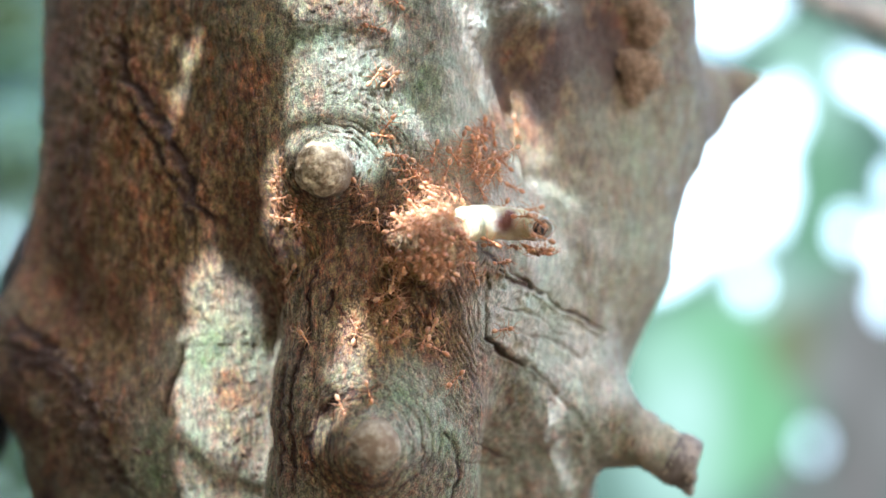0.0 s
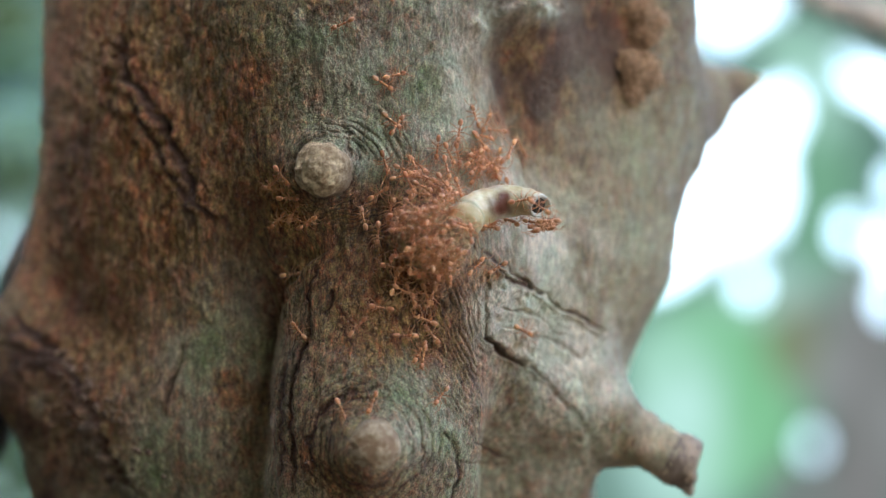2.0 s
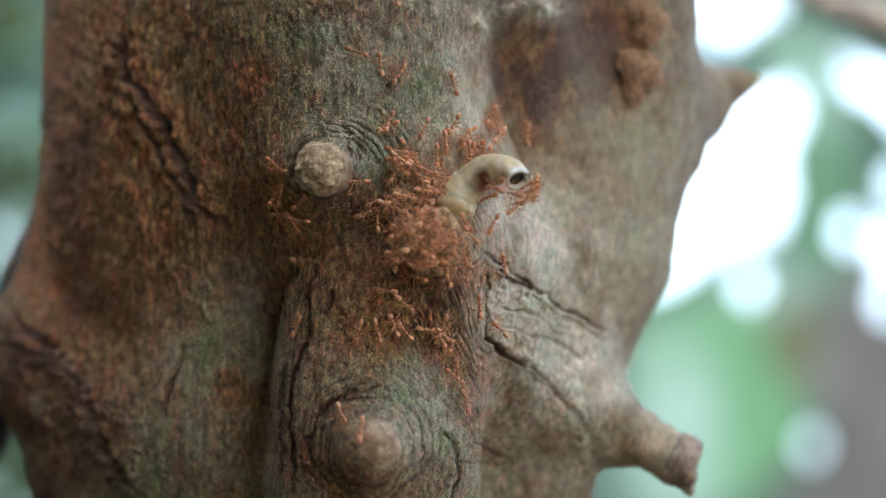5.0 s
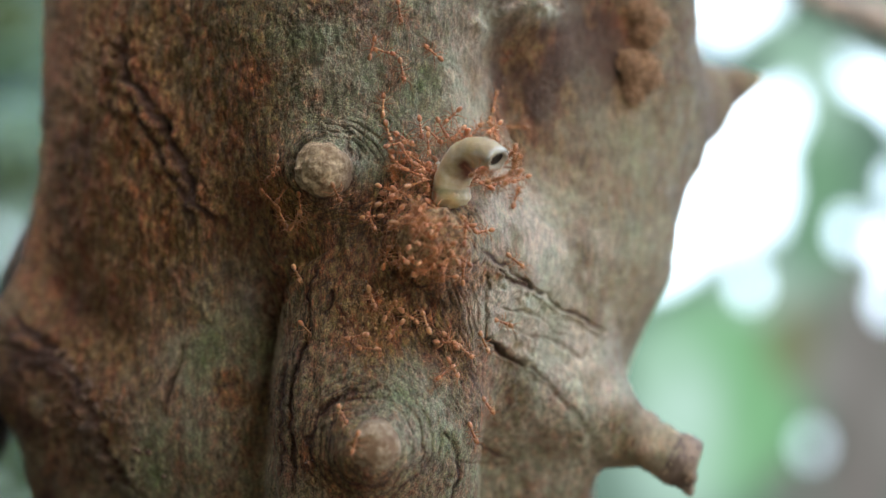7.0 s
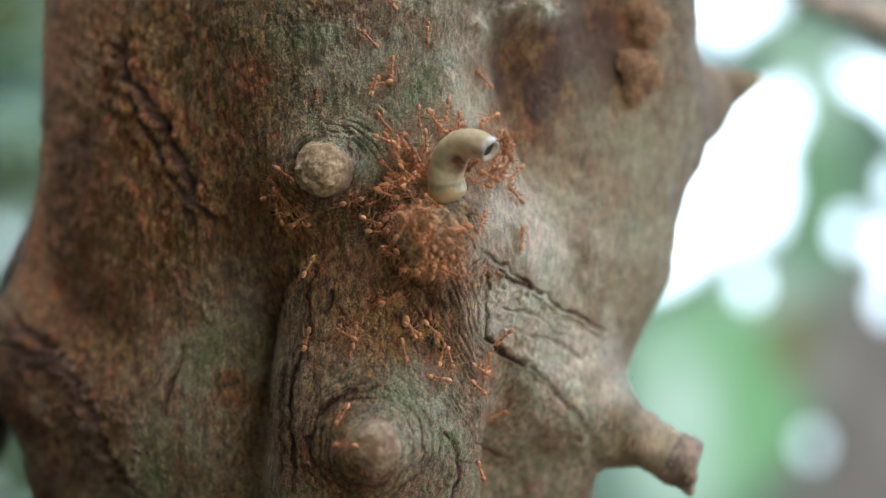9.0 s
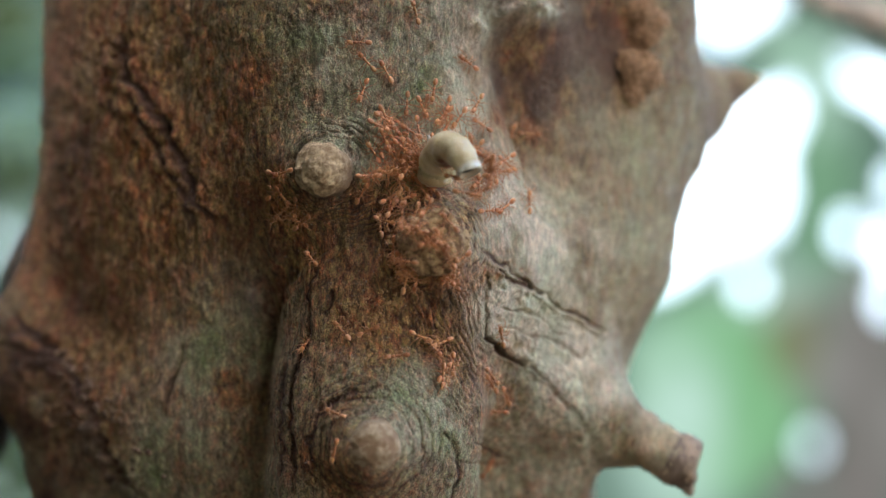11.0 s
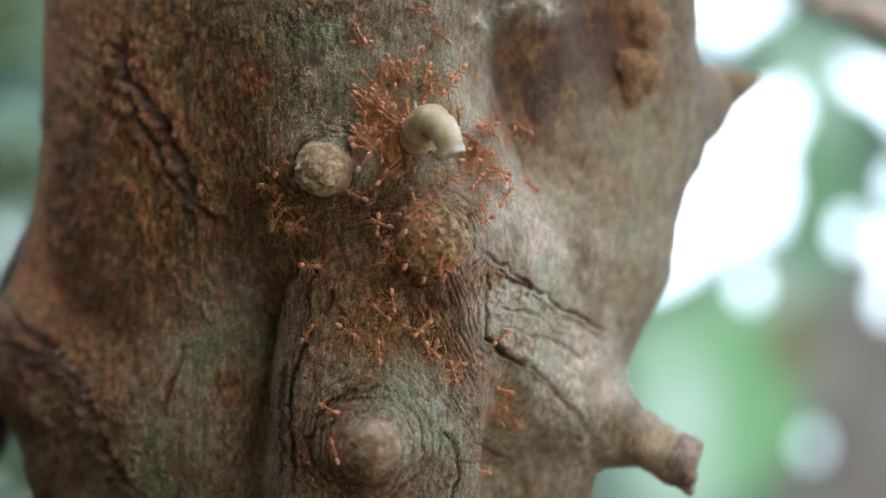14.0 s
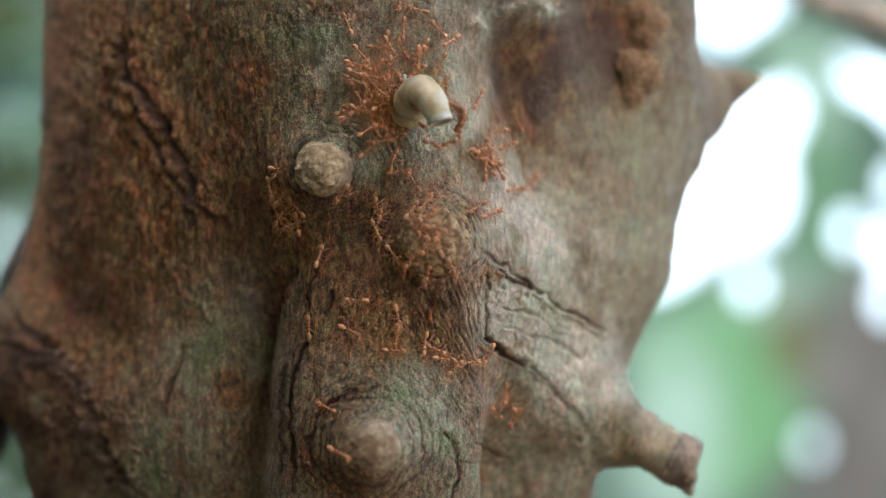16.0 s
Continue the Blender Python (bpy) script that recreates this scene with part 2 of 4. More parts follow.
def smin(a, b, k):
    h = np.clip(0.5 + 0.5 * (b - a) / k, 0, 1)
    return b + (a - b) * h - k * h * (1 - h)


BOUGHS = [  # from, to (chart u, v and depth in m), radii in m, softness of the join in m
    ((610, -330, 0.040), (600, 40, 0.034), 0.030, 0.031, 0.030),
    ((600, 40, 0.034), (600, 250, 0.030), 0.031, 0.030, 0.026),
    ((690, 330, 0.032), (690, 540, 0.021), 0.033, 0.0335, 0.014),
    ((690, 540, 0.021), (668, 700, 0.018), 0.0335, 0.0335, 0.006),
    ((668, 700, 0.018), (650, 1050, 0.020), 0.0335, 0.037, 0.006),
    ((650, 300, 0.020), (570, 296, -0.002), 0.017, 0.0102, 0.012),
    ((770, 440, 0.016), (768, 430, -0.010), 0.020, 0.0105, 0.016),
    ((680, 755, 0.004), (663, 790, -0.019), 0.025, 0.0122, 0.014),
    ((860, 600, 0.050), (1024, 722, 0.054), 0.031, 0.0165, 0.018),
    ((1010, 712, 0.054), (1132, 784, 0.050), 0.0180, 0.0090, 0.012),
    ((1000, 768, 0.060), (925, 930, 0.066), 0.0150, 0.0200, 0.010),
    ((1140, 210, 0.115), (1215, 185, 0.130), 0.028, 0.0150, 0.022),
    ((1215, 185, 0.130), (1290, 150, 0.138), 0.0150, 0.0056, 0.012),
    ((1290, 150, 0.138), (1350, 141, 0.140), 0.0056, 0.0022, 0.008),
    ((215, 690, 0.085), (85, 640, 0.085), 0.034, 0.021, 0.016),
    ((85, 640, 0.085), (28, 605, 0.088), 0.021, 0.0090, 0.010),
    ((150, 430, 0.100), (58, 590, 0.088), 0.016, 0.012, 0.020),
    ((230, 960, 0.088), (160, 740, 0.084), 0.032, 0.024, 0.016),
    ((1070, -300, 0.082), (1050, 420, 0.078), 0.034, 0.026, 0.036),
    ((850, -100, 0.042), (900, 380, 0.045), 0.026, 0.026, 0.030),
]


def trunk_field(p):
    z = p[..., 2]
    wide = R0 - 0.014 * smooth(0.03, -0.10, z) + 0.05 * smooth(-0.5, -1.3, z)
    cx = AXIS_X - 0.010 * smooth(-0.02, -0.10, z)
    d = np.hypot(p[..., 0] - cx, p[..., 1] - AXIS_Y) - wide
    for a, b, ra, rb, k in BOUGHS:
        d = smin(d, cone(p, chart(*a), chart(*b), ra, rb), k)
    return d


def dense(lo, hi, n, coarse_lo, coarse_hi, m):
    return np.concatenate([np.linspace(coarse_lo, lo, m, endpoint=False), np.linspace(lo, hi, n), np.linspace(hi, coarse_hi, m + 1)[1:]])


theta = np.radians(np.concatenate([np.linspace(-180, -105, 24, endpoint=False), np.linspace(-105, -62, 120, endpoint=False), np.linspace(-62, 72, 800, endpoint=False),
                                   np.linspace(72, 112, 110, endpoint=False), np.linspace(112, 180, 22)]))
zs = dense(-0.108, 0.108, 760, -1.45, 1.1, 40)


def march(th, zz):
    T, Z = np.meshgrid(th, zz)
    way = np.stack([np.sin(T), -np.cos(T), 0 * T], -1)
    start = np.stack([AXIS_X + 0 * T, AXIS_Y + 0 * T, Z], -1)
    r = np.full(T.shape, 0.30)
    for i in range(46):
        r = np.maximum(r - 0.75 * trunk_field(start + way * r[..., None]), 0.02)
    return r


def upsample(c, ti, zi):
    a = np.stack([np.interp(theta, theta[ti], row) for row in c])
    return np.stack([np.interp(zs, zs[zi], a[:, k]) for k in range(a.shape[1])], 1)


def blur(a, times=2):
    for i in range(times):
        a[1:-1] = (a[:-2] + 2 * a[1:-1] + a[2:]) / 4
        a[:, 1:-1] = (a[:, :-2] + 2 * a[:, 1:-1] + a[:, 2:]) / 4
    return a


ti, zi = np.unique(np.r_[np.arange(0, len(theta), 4), len(theta) - 1]), np.unique(np.r_[np.arange(0, len(zs), 4), len(zs) - 1])
radius = blur(upsample(march(theta[ti], zs[zi]), ti, zi), 3)
TH, ZZ = np.meshgrid(theta, zs)


def points(r):
    return np.stack([AXIS_X + np.sin(TH) * r, AXIS_Y - np.cos(TH) * r, ZZ], -1)


CRACKS = []   # line on the chart, half width, depth and lip in mm, and a step (mm) that raises the left side


def crack(line, half, deep, lip, step=0.0):
    CRACKS.append((line, half, deep, lip, step))
    return line


# the slab on the lower right, split off above and below
crack([(845, 438), (880, 462), (915, 485), (960, 518), (1010, 552), (1078, 592)], 4, 1.0, 0.5, -1.2)
crack([(863, 470), (861, 540), (866, 604), (905, 632), (940, 652)], 4, 0.2, 0.5, 2.0)
crack([(900, 640), (930, 654), (960, 676), (1000, 712), (1036, 752), (1082, 846)], 9, 0.10, 0.6, 0.7)
crack([(862, 596), (880, 618), (912, 638), (934, 648)], 5, 2.4, 0.4)
crack([(878, 474), (900, 494), (926, 502), (950, 512)], 5, 1.8, 0.7)
crack([(880, 545), (925, 552), (965, 572), (1003, 600)], 2.5, 0.5, 0.2)
crack([(878, 570), (930, 590), (985, 604), (1030, 640)], 2.5, 0.45, 0.2)
crack([(935, 640), (965, 668), (990, 704), (1012, 728)], 3, 0.7, 0.3)
# the scar down the left bough and the plate under it
SCAR = crack([(212, 40), (222, 138), (256, 168), (290, 225), (320, 290), (345, 350), (384, 404)], 6, 1.5, 1.1, -1.0)
crack([(226, 158), (250, 205), (278, 255), (300, 300), (336, 352), (345, 420)], 7, 0.7, 0.7)
PLATE = crack([(14, 545), (60, 596), (102, 625), (150, 678), (182, 730), (212, 800), (268, 880)], 6, 2.2, 0.9, -2.2)
crack([(336, 600), (334, 650), (318, 700), (322, 740)], 5, 1.0, 0.7)
crack([(196, 848), (232, 846), (262, 868), (300, 890)], 4, 1.0, 0.6)
# the flank of the middle bough
crack([(540, 600), (528, 640), (518, 690), (517, 780), (522, 850)], 4, 1.6, 0.7, 0.8)
crack([(560, 470), (545, 540), (548, 600)], 3, 0.7, 0.3)
crack([(587, 512), (583, 540), (574, 556)], 4, 1.2, 0.3)
crack([(505, 640), (499, 700), (503, 790), (500, 850)], 4, 0.9, 0.5)
crack([(640, 690), (600, 702), (566, 728), (548, 780), (560, 840)], 4, 0.9, 0.5)
crack([(566, 736), (584, 722), (596, 704)], 5, 1.4, 0.4)
crack([(785, 765), (806, 786), (812, 850), (800, 890)], 4, 1.2, 0.7)
crack([(835, 784), (868, 796), (905, 820)], 4, 0.7, 0.5)
crack([(800, 750), (815, 820), (850, 822), (920, 824)], 3, 0.5, 0.4)
# slow folds on the upper right
crack([(905, 40), (925, 110), (948, 200), (957, 270), (985, 360)], 12, 0.25, 0.3)
crack([(1000, 70), (1022, 150), (1048, 240), (1062, 330)], 13, 0.2, 0.3)
EDGE = [(590, 440), (542, 468), (510, 512), (496, 560), (480, 620), (474, 690), (486, 760), (492, 830), (496, 1010)]
BROW = [(846, 30), (878, 95), (905, 160), (940, 245), (968, 335), (1000, 420)]


def bark_relief(p, r):
    """Outward relief in metres and the three stains of the bark with its painted shade, over the chart of the trunk's
    face.
    """
    k = D / (D + p[..., 1])
    u, v = 784 + p[..., 0] * k / G, 441 - p[..., 2] * k / G
    sleek = np.clip(1.2 * blob(u, v, 1060, 330, 170, 320) + 0.6 * blob(u, v, 950, 100, 110, 130) + 0.5 * blob(u, v, 830, 180, 60, 200) + 0.8 * blob(u, v, 970, 600, 130, 62, 35), 0, 0.8)
    face = smooth(1.95, 1.5, np.abs(TH)) * smooth(0.115, 0.105, np.abs(p[..., 2]))
    wu, wv = u + 9 * fbm(u / 60, v / 60, 3), v + 9 * fbm(u / 60 + 40, v / 60 + 9, 3)
    h = 1.3 * fbm(u / 120, v / 200, 4) + (1 - sleek) * (0.60 * fbm(u / 22, v / 40, 3) + 0.32 * fbm(u / 7, v / 9, 2))
    # pebbled skin over the upper middle and the lower left
    pebble = np.clip(blob(u, v, 620, 110, 170, 190) + blob(u, v, 400, 720, 130, 200) + 0.3, 0, 1)
    h = h - 0.42 * pebble * smooth(0.0, 0.7, fbm(u / 8.5 + 3, v / 8.5, 2))
    # growth rings round the stubs: narrow creases, coloured darker along their lines
    crease_dark = np.zeros(u.shape)

    def creases(d, gap, narrow=0.42):
        return np.exp(-(np.sin(np.pi * d / gap) / narrow) ** 2)

    d1 = np.hypot((0.7 * u + 0.3 * wu - 583) / 1.18, 0.7 * v + 0.3 * wv - 302)
    a1 = np.arctan2(302 - v, u - 583)
    for depth, gap, d, gate in (
            (1.6, 10.5, d1 + 2 * fbm(u / 26, v / 26, 2), smooth(52, 60, d1) * smooth(165, 85, d1) * np.exp(-((a1 - 0.62) / 0.85) ** 2) * np.clip(0.85 + 0.7 * fbm(a1 * 3, d1 / 11, 2), 0, 1)),
            (1.0, 8.0, np.hypot(wu - 578, wv - 295) + 4 * fbm(u / 20 + 8, v / 20, 2), smooth(46, 54, np.hypot(u - 578, v - 295)) * smooth(96, 66, np.hypot(u - 578, v - 295)) * np.clip(0.45 + 0.9 * fbm(a1 * 5 + 30, d1 / 12, 2), 0, 1)),
            (0.8, 9.5, v + 0.25 * u + 6 * fbm(u / 30, v / 20, 2), blob(u, v, 630, 375, 95, 36, 14)),
            (0.65, 15.0, np.hypot(wu - 660, (wv - 778) * 0.95) + 5 * fbm(u / 34, v / 34 + 5, 2), smooth(58, 70, np.hypot(u - 660, v - 778)) * smooth(175, 90, np.hypot(u - 660, v - 778)) * np.clip(0.65 + 0.6 * fbm(u / 50, v / 50, 2), 0, 1)),
            (1.0, 11.0, np.hypot(wu - 765, wv - 425), smooth(58, 66, np.hypot(u - 765, v - 425)) * smooth(125, 80, np.hypot(u - 765, v - 425)) * np.clip(0.3 + 1.1 * fbm(u / 15, v / 15 + 40, 2), 0, 1))):
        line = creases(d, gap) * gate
        h, crease_dark = h - depth * line, np.maximum(crease_dark, 0.95 * line)
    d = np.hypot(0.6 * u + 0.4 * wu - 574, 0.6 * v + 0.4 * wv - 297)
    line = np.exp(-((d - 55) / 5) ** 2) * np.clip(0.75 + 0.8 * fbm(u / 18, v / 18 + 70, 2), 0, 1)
    h, crease_dark = h - 1.0 * line, np.maximum(crease_dark, 0.9 * line)
    # long strings under the stubs and down the sides
    flow = u - 0.22 * (v - 480) - 0.0011 * (v - 480) ** 2 * (u > 0)
    line = creases(flow + 8 * fbm(u / 20, v / 60, 3), 10.0, 0.5) * np.clip(1.3 * blob(u, v, 792, 600, 70, 150, -8), 0, 1) * smooth(866, 852, u) * np.clip(0.75 + 0.6 * fbm(u / 24, v / 36, 2), 0, 1)
    h, crease_dark = h - 1.3 * line, np.maximum(crease_dark, 0.45 * line)
    h = h - 1.2 * creases(u + 0.10 * v + 11 * fbm(u / 25, v / 110, 3), 17.0, 0.5) * blob(u, v, 528, 650, 42, 170)
    slant = v - 0.62 * u
    h = h + 0.10 * np.sin((slant + 16 * fbm(u / 60, v / 25, 3)) * 2 * np.pi / 23) * blob(u, v, 960, 600, 110, 55, 35)
    h = h + 0.14 * fbm((u * 0.82 + v * 0.57) / 70, (v * 0.82 - u * 0.57) / 9, 3) * blob(u, v, 960, 600, 120, 60, 35)
    h = h + 0.5 * (1 - sleek) * fbm(u / 14, v / 110, 3) * (0.6 * blob(u, v, 950, 200, 150, 260) + blob(u, v, 300, 250, 150, 350) + 0.4)
    h = h + 0.9 * (np.abs(fbm(u / 17 + 60, v / 60, 3)) - 0.4) * np.clip(blob(u, v, 330, 640, 170, 300) + blob(u, v, 280, 300, 120, 250) + 0.25, 0, 1)
    # broad hollows
    h = h - 9.0 * blob(u, v, 965, 250, 95, 190, -10) - 4.0 * blob(u, v, 1020, 110, 80, 130) + 9.0 * blob(u, v, 340, 770, 140, 150)
    h = h - 9.0 * blob(u, v, 925, 90, 75, 120, -14) - 3.0 * blob(u, v, 985, 240, 60, 150, -12) - 3.0 * blob(u, v, 1095, 90, 40, 150, -4) - 4.0 * blob(u, v, 1040, 20, 60, 60)
    h = h + 7.0 * blob(u, v, 950, 12, 66, 24) * (0.8 + 0.7 * fbm(u / 30, v / 30, 3)) + 3.5 * blob(u, v, 865, 45, 34, 20, 30) * (0.8 + 0.7 * fbm(u / 26, v / 26, 3)) - 4.0 * blob(u, v, 452, 500, 42, 220, -6) - 1.5 * blob(u, v, 330, 260, 40, 160, -25)
    for line, half, deep, lip, step in CRACKS:
        d, side, s = line_dist(u + 5 * fbm(u / 18, v / 18, 2), v + 5 * fbm(u / 18 + 31, v / 18, 2), line)
        fade = smooth(0.0, 0.08, s) * smooth(1.0, 0.92, s)
        rough = 0.75 + 0.5 * fbm(u / 15, v / 15, 2)
        h = h - 1.5 * deep * np.exp(-(d / half) ** 2) * fade * rough + lip * np.exp(-((d - 2.3 * half) / (1.6 * half)) ** 2) * fade * rough * (1 + 0.5 * side)
        if step:
            h = h + abs(step) * (side * step < 0) * np.exp(-(d / 65) ** 2) * fade * rough
        crease_dark = np.maximum(crease_dark, min(1, 1.3 * deep) * np.exp(-(d / half) ** 2) * fade)
    # the middle bough stands over the left one with a sharp edge; the right flank falls back behind a brow
    d, side, s = line_dist(u + 4 * fbm(u / 22, v / 22, 2), v, EDGE)
    behind = smooth(-2.0, 3.0, d * side) * smooth(0.0, 0.12, s) * smooth(1.0, 0.95, s)
    h = h - 5.0 * behind * np.exp(-(d / 38) ** 2) + 0.9 * np.exp(-((d * side + 9) / 8) ** 2) * smooth(0.1, 0.3, s)
    d, side, s = line_dist(u + 8 * fbm(u / 40, v / 40, 2), v, BROW)
    h = h - 3.2 * smooth(3.0, -9.0, d * side) * np.exp(-(d / 85) ** 2) * smooth(0.0, 0.15, s) * smooth(1.0, 0.7, s)
    # heaped grains of frass under the crumbly stub
    grain = blob(u, v, 640, 590, 42, 55, 15)
    h = h + 1.0 * grain * np.clip(fbm(u / 9 + 70, v / 9, 2) + 0.1, 0, 1)
    # crumbs along the old scars
    scar = line_dist(u, v, SCAR)[0]
    h = h + 1.1 * np.exp(-(scar / 34) ** 2) * np.clip(fbm(u / 13, v / 13, 2), 0, 1) + 2.2 * np.exp(-(line_dist(u, v, PLATE)[0] / 24) ** 2) * np.clip(fbm(u / 12 + 8, v / 12, 2), 0, 1)
    n1, n2 = fbm(u / 70 + 11, v / 70, 4), fbm(u / 40, v / 90 + 23, 4)
    moss = 0.9 * blob(u, v, 735, 140, 40, 50) + 1.1 * blob(u, v, 400, 640, 55, 75) + 0.8 * blob(u, v, 340, 820, 80, 80) + 0.45 * blob(u, v, 660, 200, 150, 60) + 0.5 * blob(u, v, 700, 320, 70, 24) \
        + 0.75 * blob(u, v, 840, 810, 120, 60) + 0.5 * blob(u, v, 720, 690, 60, 60) + 0.5 * blob(u, v, 560, 80, 170, 130) + 0.35 * blob(u, v, 960, 520, 90, 40, 35)
    moss = moss + 0.3 * blob(u, v, 1120, 330, 90, 220)
    moss = np.clip(moss * (0.55 + 0.9 * n1), 0, 1)
    rust = 0.28 * blob(u, v, 620, 60, 150, 170) + 1.0 * blob(u, v, 190, 300, 210, 380) + 0.5 * blob(u, v, 430, 330, 150, 300) + 0.5 * blob(u, v, 925, 70, 95, 100, -14) + 0.25 * blob(u, v, 975, 200, 90, 140, -14) + 0.6 * blob(u, v, 1045, 100, 80, 160) + 0.7 * blob(u, v, 1085, 100, 55, 130) + 0.8 * blob(u, v, 640, 390, 110, 60) \
        + 1.1 * blob(u, v, 750, 470, 130, 100) + 0.8 * blob(u, v, 800, 580, 60, 120) + 0.6 * blob(u, v, 670, 600, 70, 50) + 0.9 * blob(u, v, 835, 670, 40, 100, -10) + 0.5 * blob(u, v, 580, 790, 60, 90) + 0.5 * blob(u, v, 640, 850, 90, 40) + 0.6 * blob(u, v, 90, 720, 100, 160) + 0.2 * blob(u, v, 310, 680, 130, 200) + 0.9 * blob(u, v, 650, 480, 120, 110) + 0.1 * blob(u, v, 620, 170, 120, 100)
    rust = rust + 0.6 * blob(u, v, 1000, 100, 100, 130)
    rust = np.clip(rust * (0.98 + 0.5 * n2), 0, 1)
    pale = 1.2 * blob(u, v, 955, 14, 66, 26) + 0.9 * blob(u, v, 865, 45, 40, 22, 30) + 0.75 * blob(u, v, 600, 110, 95, 180) + 0.55 * blob(u, v, 700, 130, 110, 130) + 0.5 * blob(u, v, 830, 180, 70, 190, -10) + 1.0 * blob(u, v, 970, 600, 130, 70, 35) + 0.25 * blob(u, v, 1100, 380, 110, 280) + 0.6 * blob(u, v, 1010, 480, 120, 90) + 0.45 * blob(u, v, 1030, 720, 120, 120) + 0.95 * blob(u, v, 915, 420, 80, 120) + 0.6 * blob(u, v, 905, 530, 60, 90) \
        + 0.6 * blob(u, v, 415, 720, 75, 200) + 0.4 * blob(u, v, 310, 740, 100, 170) + 0.15 * blob(u, v, 640, 640, 70, 70) + 1.0 * blob(u, v, 740, 700, 50, 70) + 0.9 * blob(u, v, 860, 800, 140, 90) + 0.5 * blob(u, v, 960, 760, 90, 90) + 0.75 * blob(u, v, 770, 160, 70, 150) + 1.0 * blob(u, v, 668, 772, 34, 34) + 1.0 * blob(u, v, 640, 268, 38, 48)
    for lu, lv, lr in ((982, 630, 9), (968, 648, 6), (905, 545, 7), (1010, 572, 7), (855, 288, 8), (835, 205, 9), (580, 148, 5), (868, 255, 7), (930, 600, 6)):
        pale = pale + 1.3 * blob(u, v, lu, lv, lr, lr * 1.3) * (0.6 + 0.8 * vnoise(u / 5, v / 5))
    pale = np.clip(pale * (0.85 + 0.9 * n1) * (1 - 0.4 * rust * blob(u, v, 740, 470, 200, 250)), 0, 1)
    # dark bark brown, with the shade of hollows and left flank painted in
    umber_shade = 0.6 * blob(u, v, 900, 60, 65, 85, -14) + 0.15 * blob(u, v, 960, 210, 60, 130, -14) + 0.4 * blob(u, v, 1010, 110, 60, 120) + 0.7 * blob(u, v, 1075, 90, 50, 150) + 0.6 * blob(u, v, 450, 500, 45, 200, -6) + 0.35 * blob(u, v, 90, 760, 100, 150) \
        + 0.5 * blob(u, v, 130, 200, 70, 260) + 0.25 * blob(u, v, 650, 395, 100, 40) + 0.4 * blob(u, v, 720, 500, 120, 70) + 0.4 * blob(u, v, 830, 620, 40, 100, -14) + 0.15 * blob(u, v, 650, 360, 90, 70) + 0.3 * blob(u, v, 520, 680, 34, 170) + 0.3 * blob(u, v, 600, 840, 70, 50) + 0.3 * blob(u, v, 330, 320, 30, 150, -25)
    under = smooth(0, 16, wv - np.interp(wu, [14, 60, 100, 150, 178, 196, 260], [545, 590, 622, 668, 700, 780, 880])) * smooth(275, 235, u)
    umber_shade = umber_shade + 0.5 * under + 0.6 * blob(u, v, 980, 80, 120, 120) + 0.35 * blob(u, v, 1090, 170, 70, 160) + 0.2 * blob(u, v, 140, 520, 140, 110)
    umber_shade = np.clip(umber_shade * (0.9 + 0.7 * n2), 0, 1)
    stain_tone = np.stack([moss, np.clip(rust + 0.25 * crease_dark + 0.5 * grain, 0, 1), pale * (1 - crease_dark), np.clip(umber_shade + 0.95 * crease_dark, 0, 1)], -1)
    stain_tone *= face[..., None]
    return h * 0.001 * (0.35 + 0.65 * face), stain_tone, np.clip(sleek + 0.5 * blob(u, v, 190, 300, 190, 480), 0, 0.9)


def grid_mesh(name, p, closed=True):
    rows, cols = p.shape[:2]
    me = bpy.data.meshes.new(name)
    me.vertices.add(rows * cols)
    me.vertices.foreach_set("co", p.reshape(-1).astype(np.float32))
    i = np.arange(rows * cols).reshape(rows, cols)
    q = np.stack([i[:-1, :-1], i[:-1, 1:], i[1:, 1:], i[1:, :-1]], -1).reshape(-1, 4)
    me.loops.add(q.size)
    me.polygons.add(len(q))
    me.loops.foreach_set("vertex_index", q.reshape(-1).astype(np.int32))
    me.polygons.foreach_set("loop_start", np.arange(0, q.size, 4, dtype=np.int32))
    me.polygons.foreach_set("use_smooth", np.ones(len(q), dtype=bool))
    me.update(calc_edges=True)
    return me


relief, stain_tones, smoothness = bark_relief(points(radius), radius)
skin = points(radius + relief)
tree = tagged(new("tree"), "knobbly brown tree trunk with pale stubs and green algae", "tree")
tree.matrix_world = SITE
bark_mesh = grid_mesh("trunk", skin)
layer = bark_mesh.attributes.new("stain_tone", "FLOAT_COLOR", "POINT")
layer.data.foreach_set("color", stain_tones.reshape(-1).astype(np.float32))
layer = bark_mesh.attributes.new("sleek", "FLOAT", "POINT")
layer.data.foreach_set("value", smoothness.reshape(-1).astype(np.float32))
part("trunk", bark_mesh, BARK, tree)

# a coarser copy of the face, to set things down on
cut_t, cut_z = np.where(np.abs(theta) < 1.95)[0][::3], np.where(np.abs(zs) < 0.16)[0][::3]
net = skin[np.ix_(cut_z, cut_t)]
nr, nc = net.shape[:2]
face_points = [Vector(c) for c in net.reshape(-1, 3)]
face_quads = [(j * nc + i, j * nc + i + 1, (j + 1) * nc + i + 1, (j + 1) * nc + i) for j in range(nr - 1) for i in range(nc - 1)]
FACE = BVHTree.FromPolygons(face_points, face_quads)
LENS = Vector((0, -D, 0))


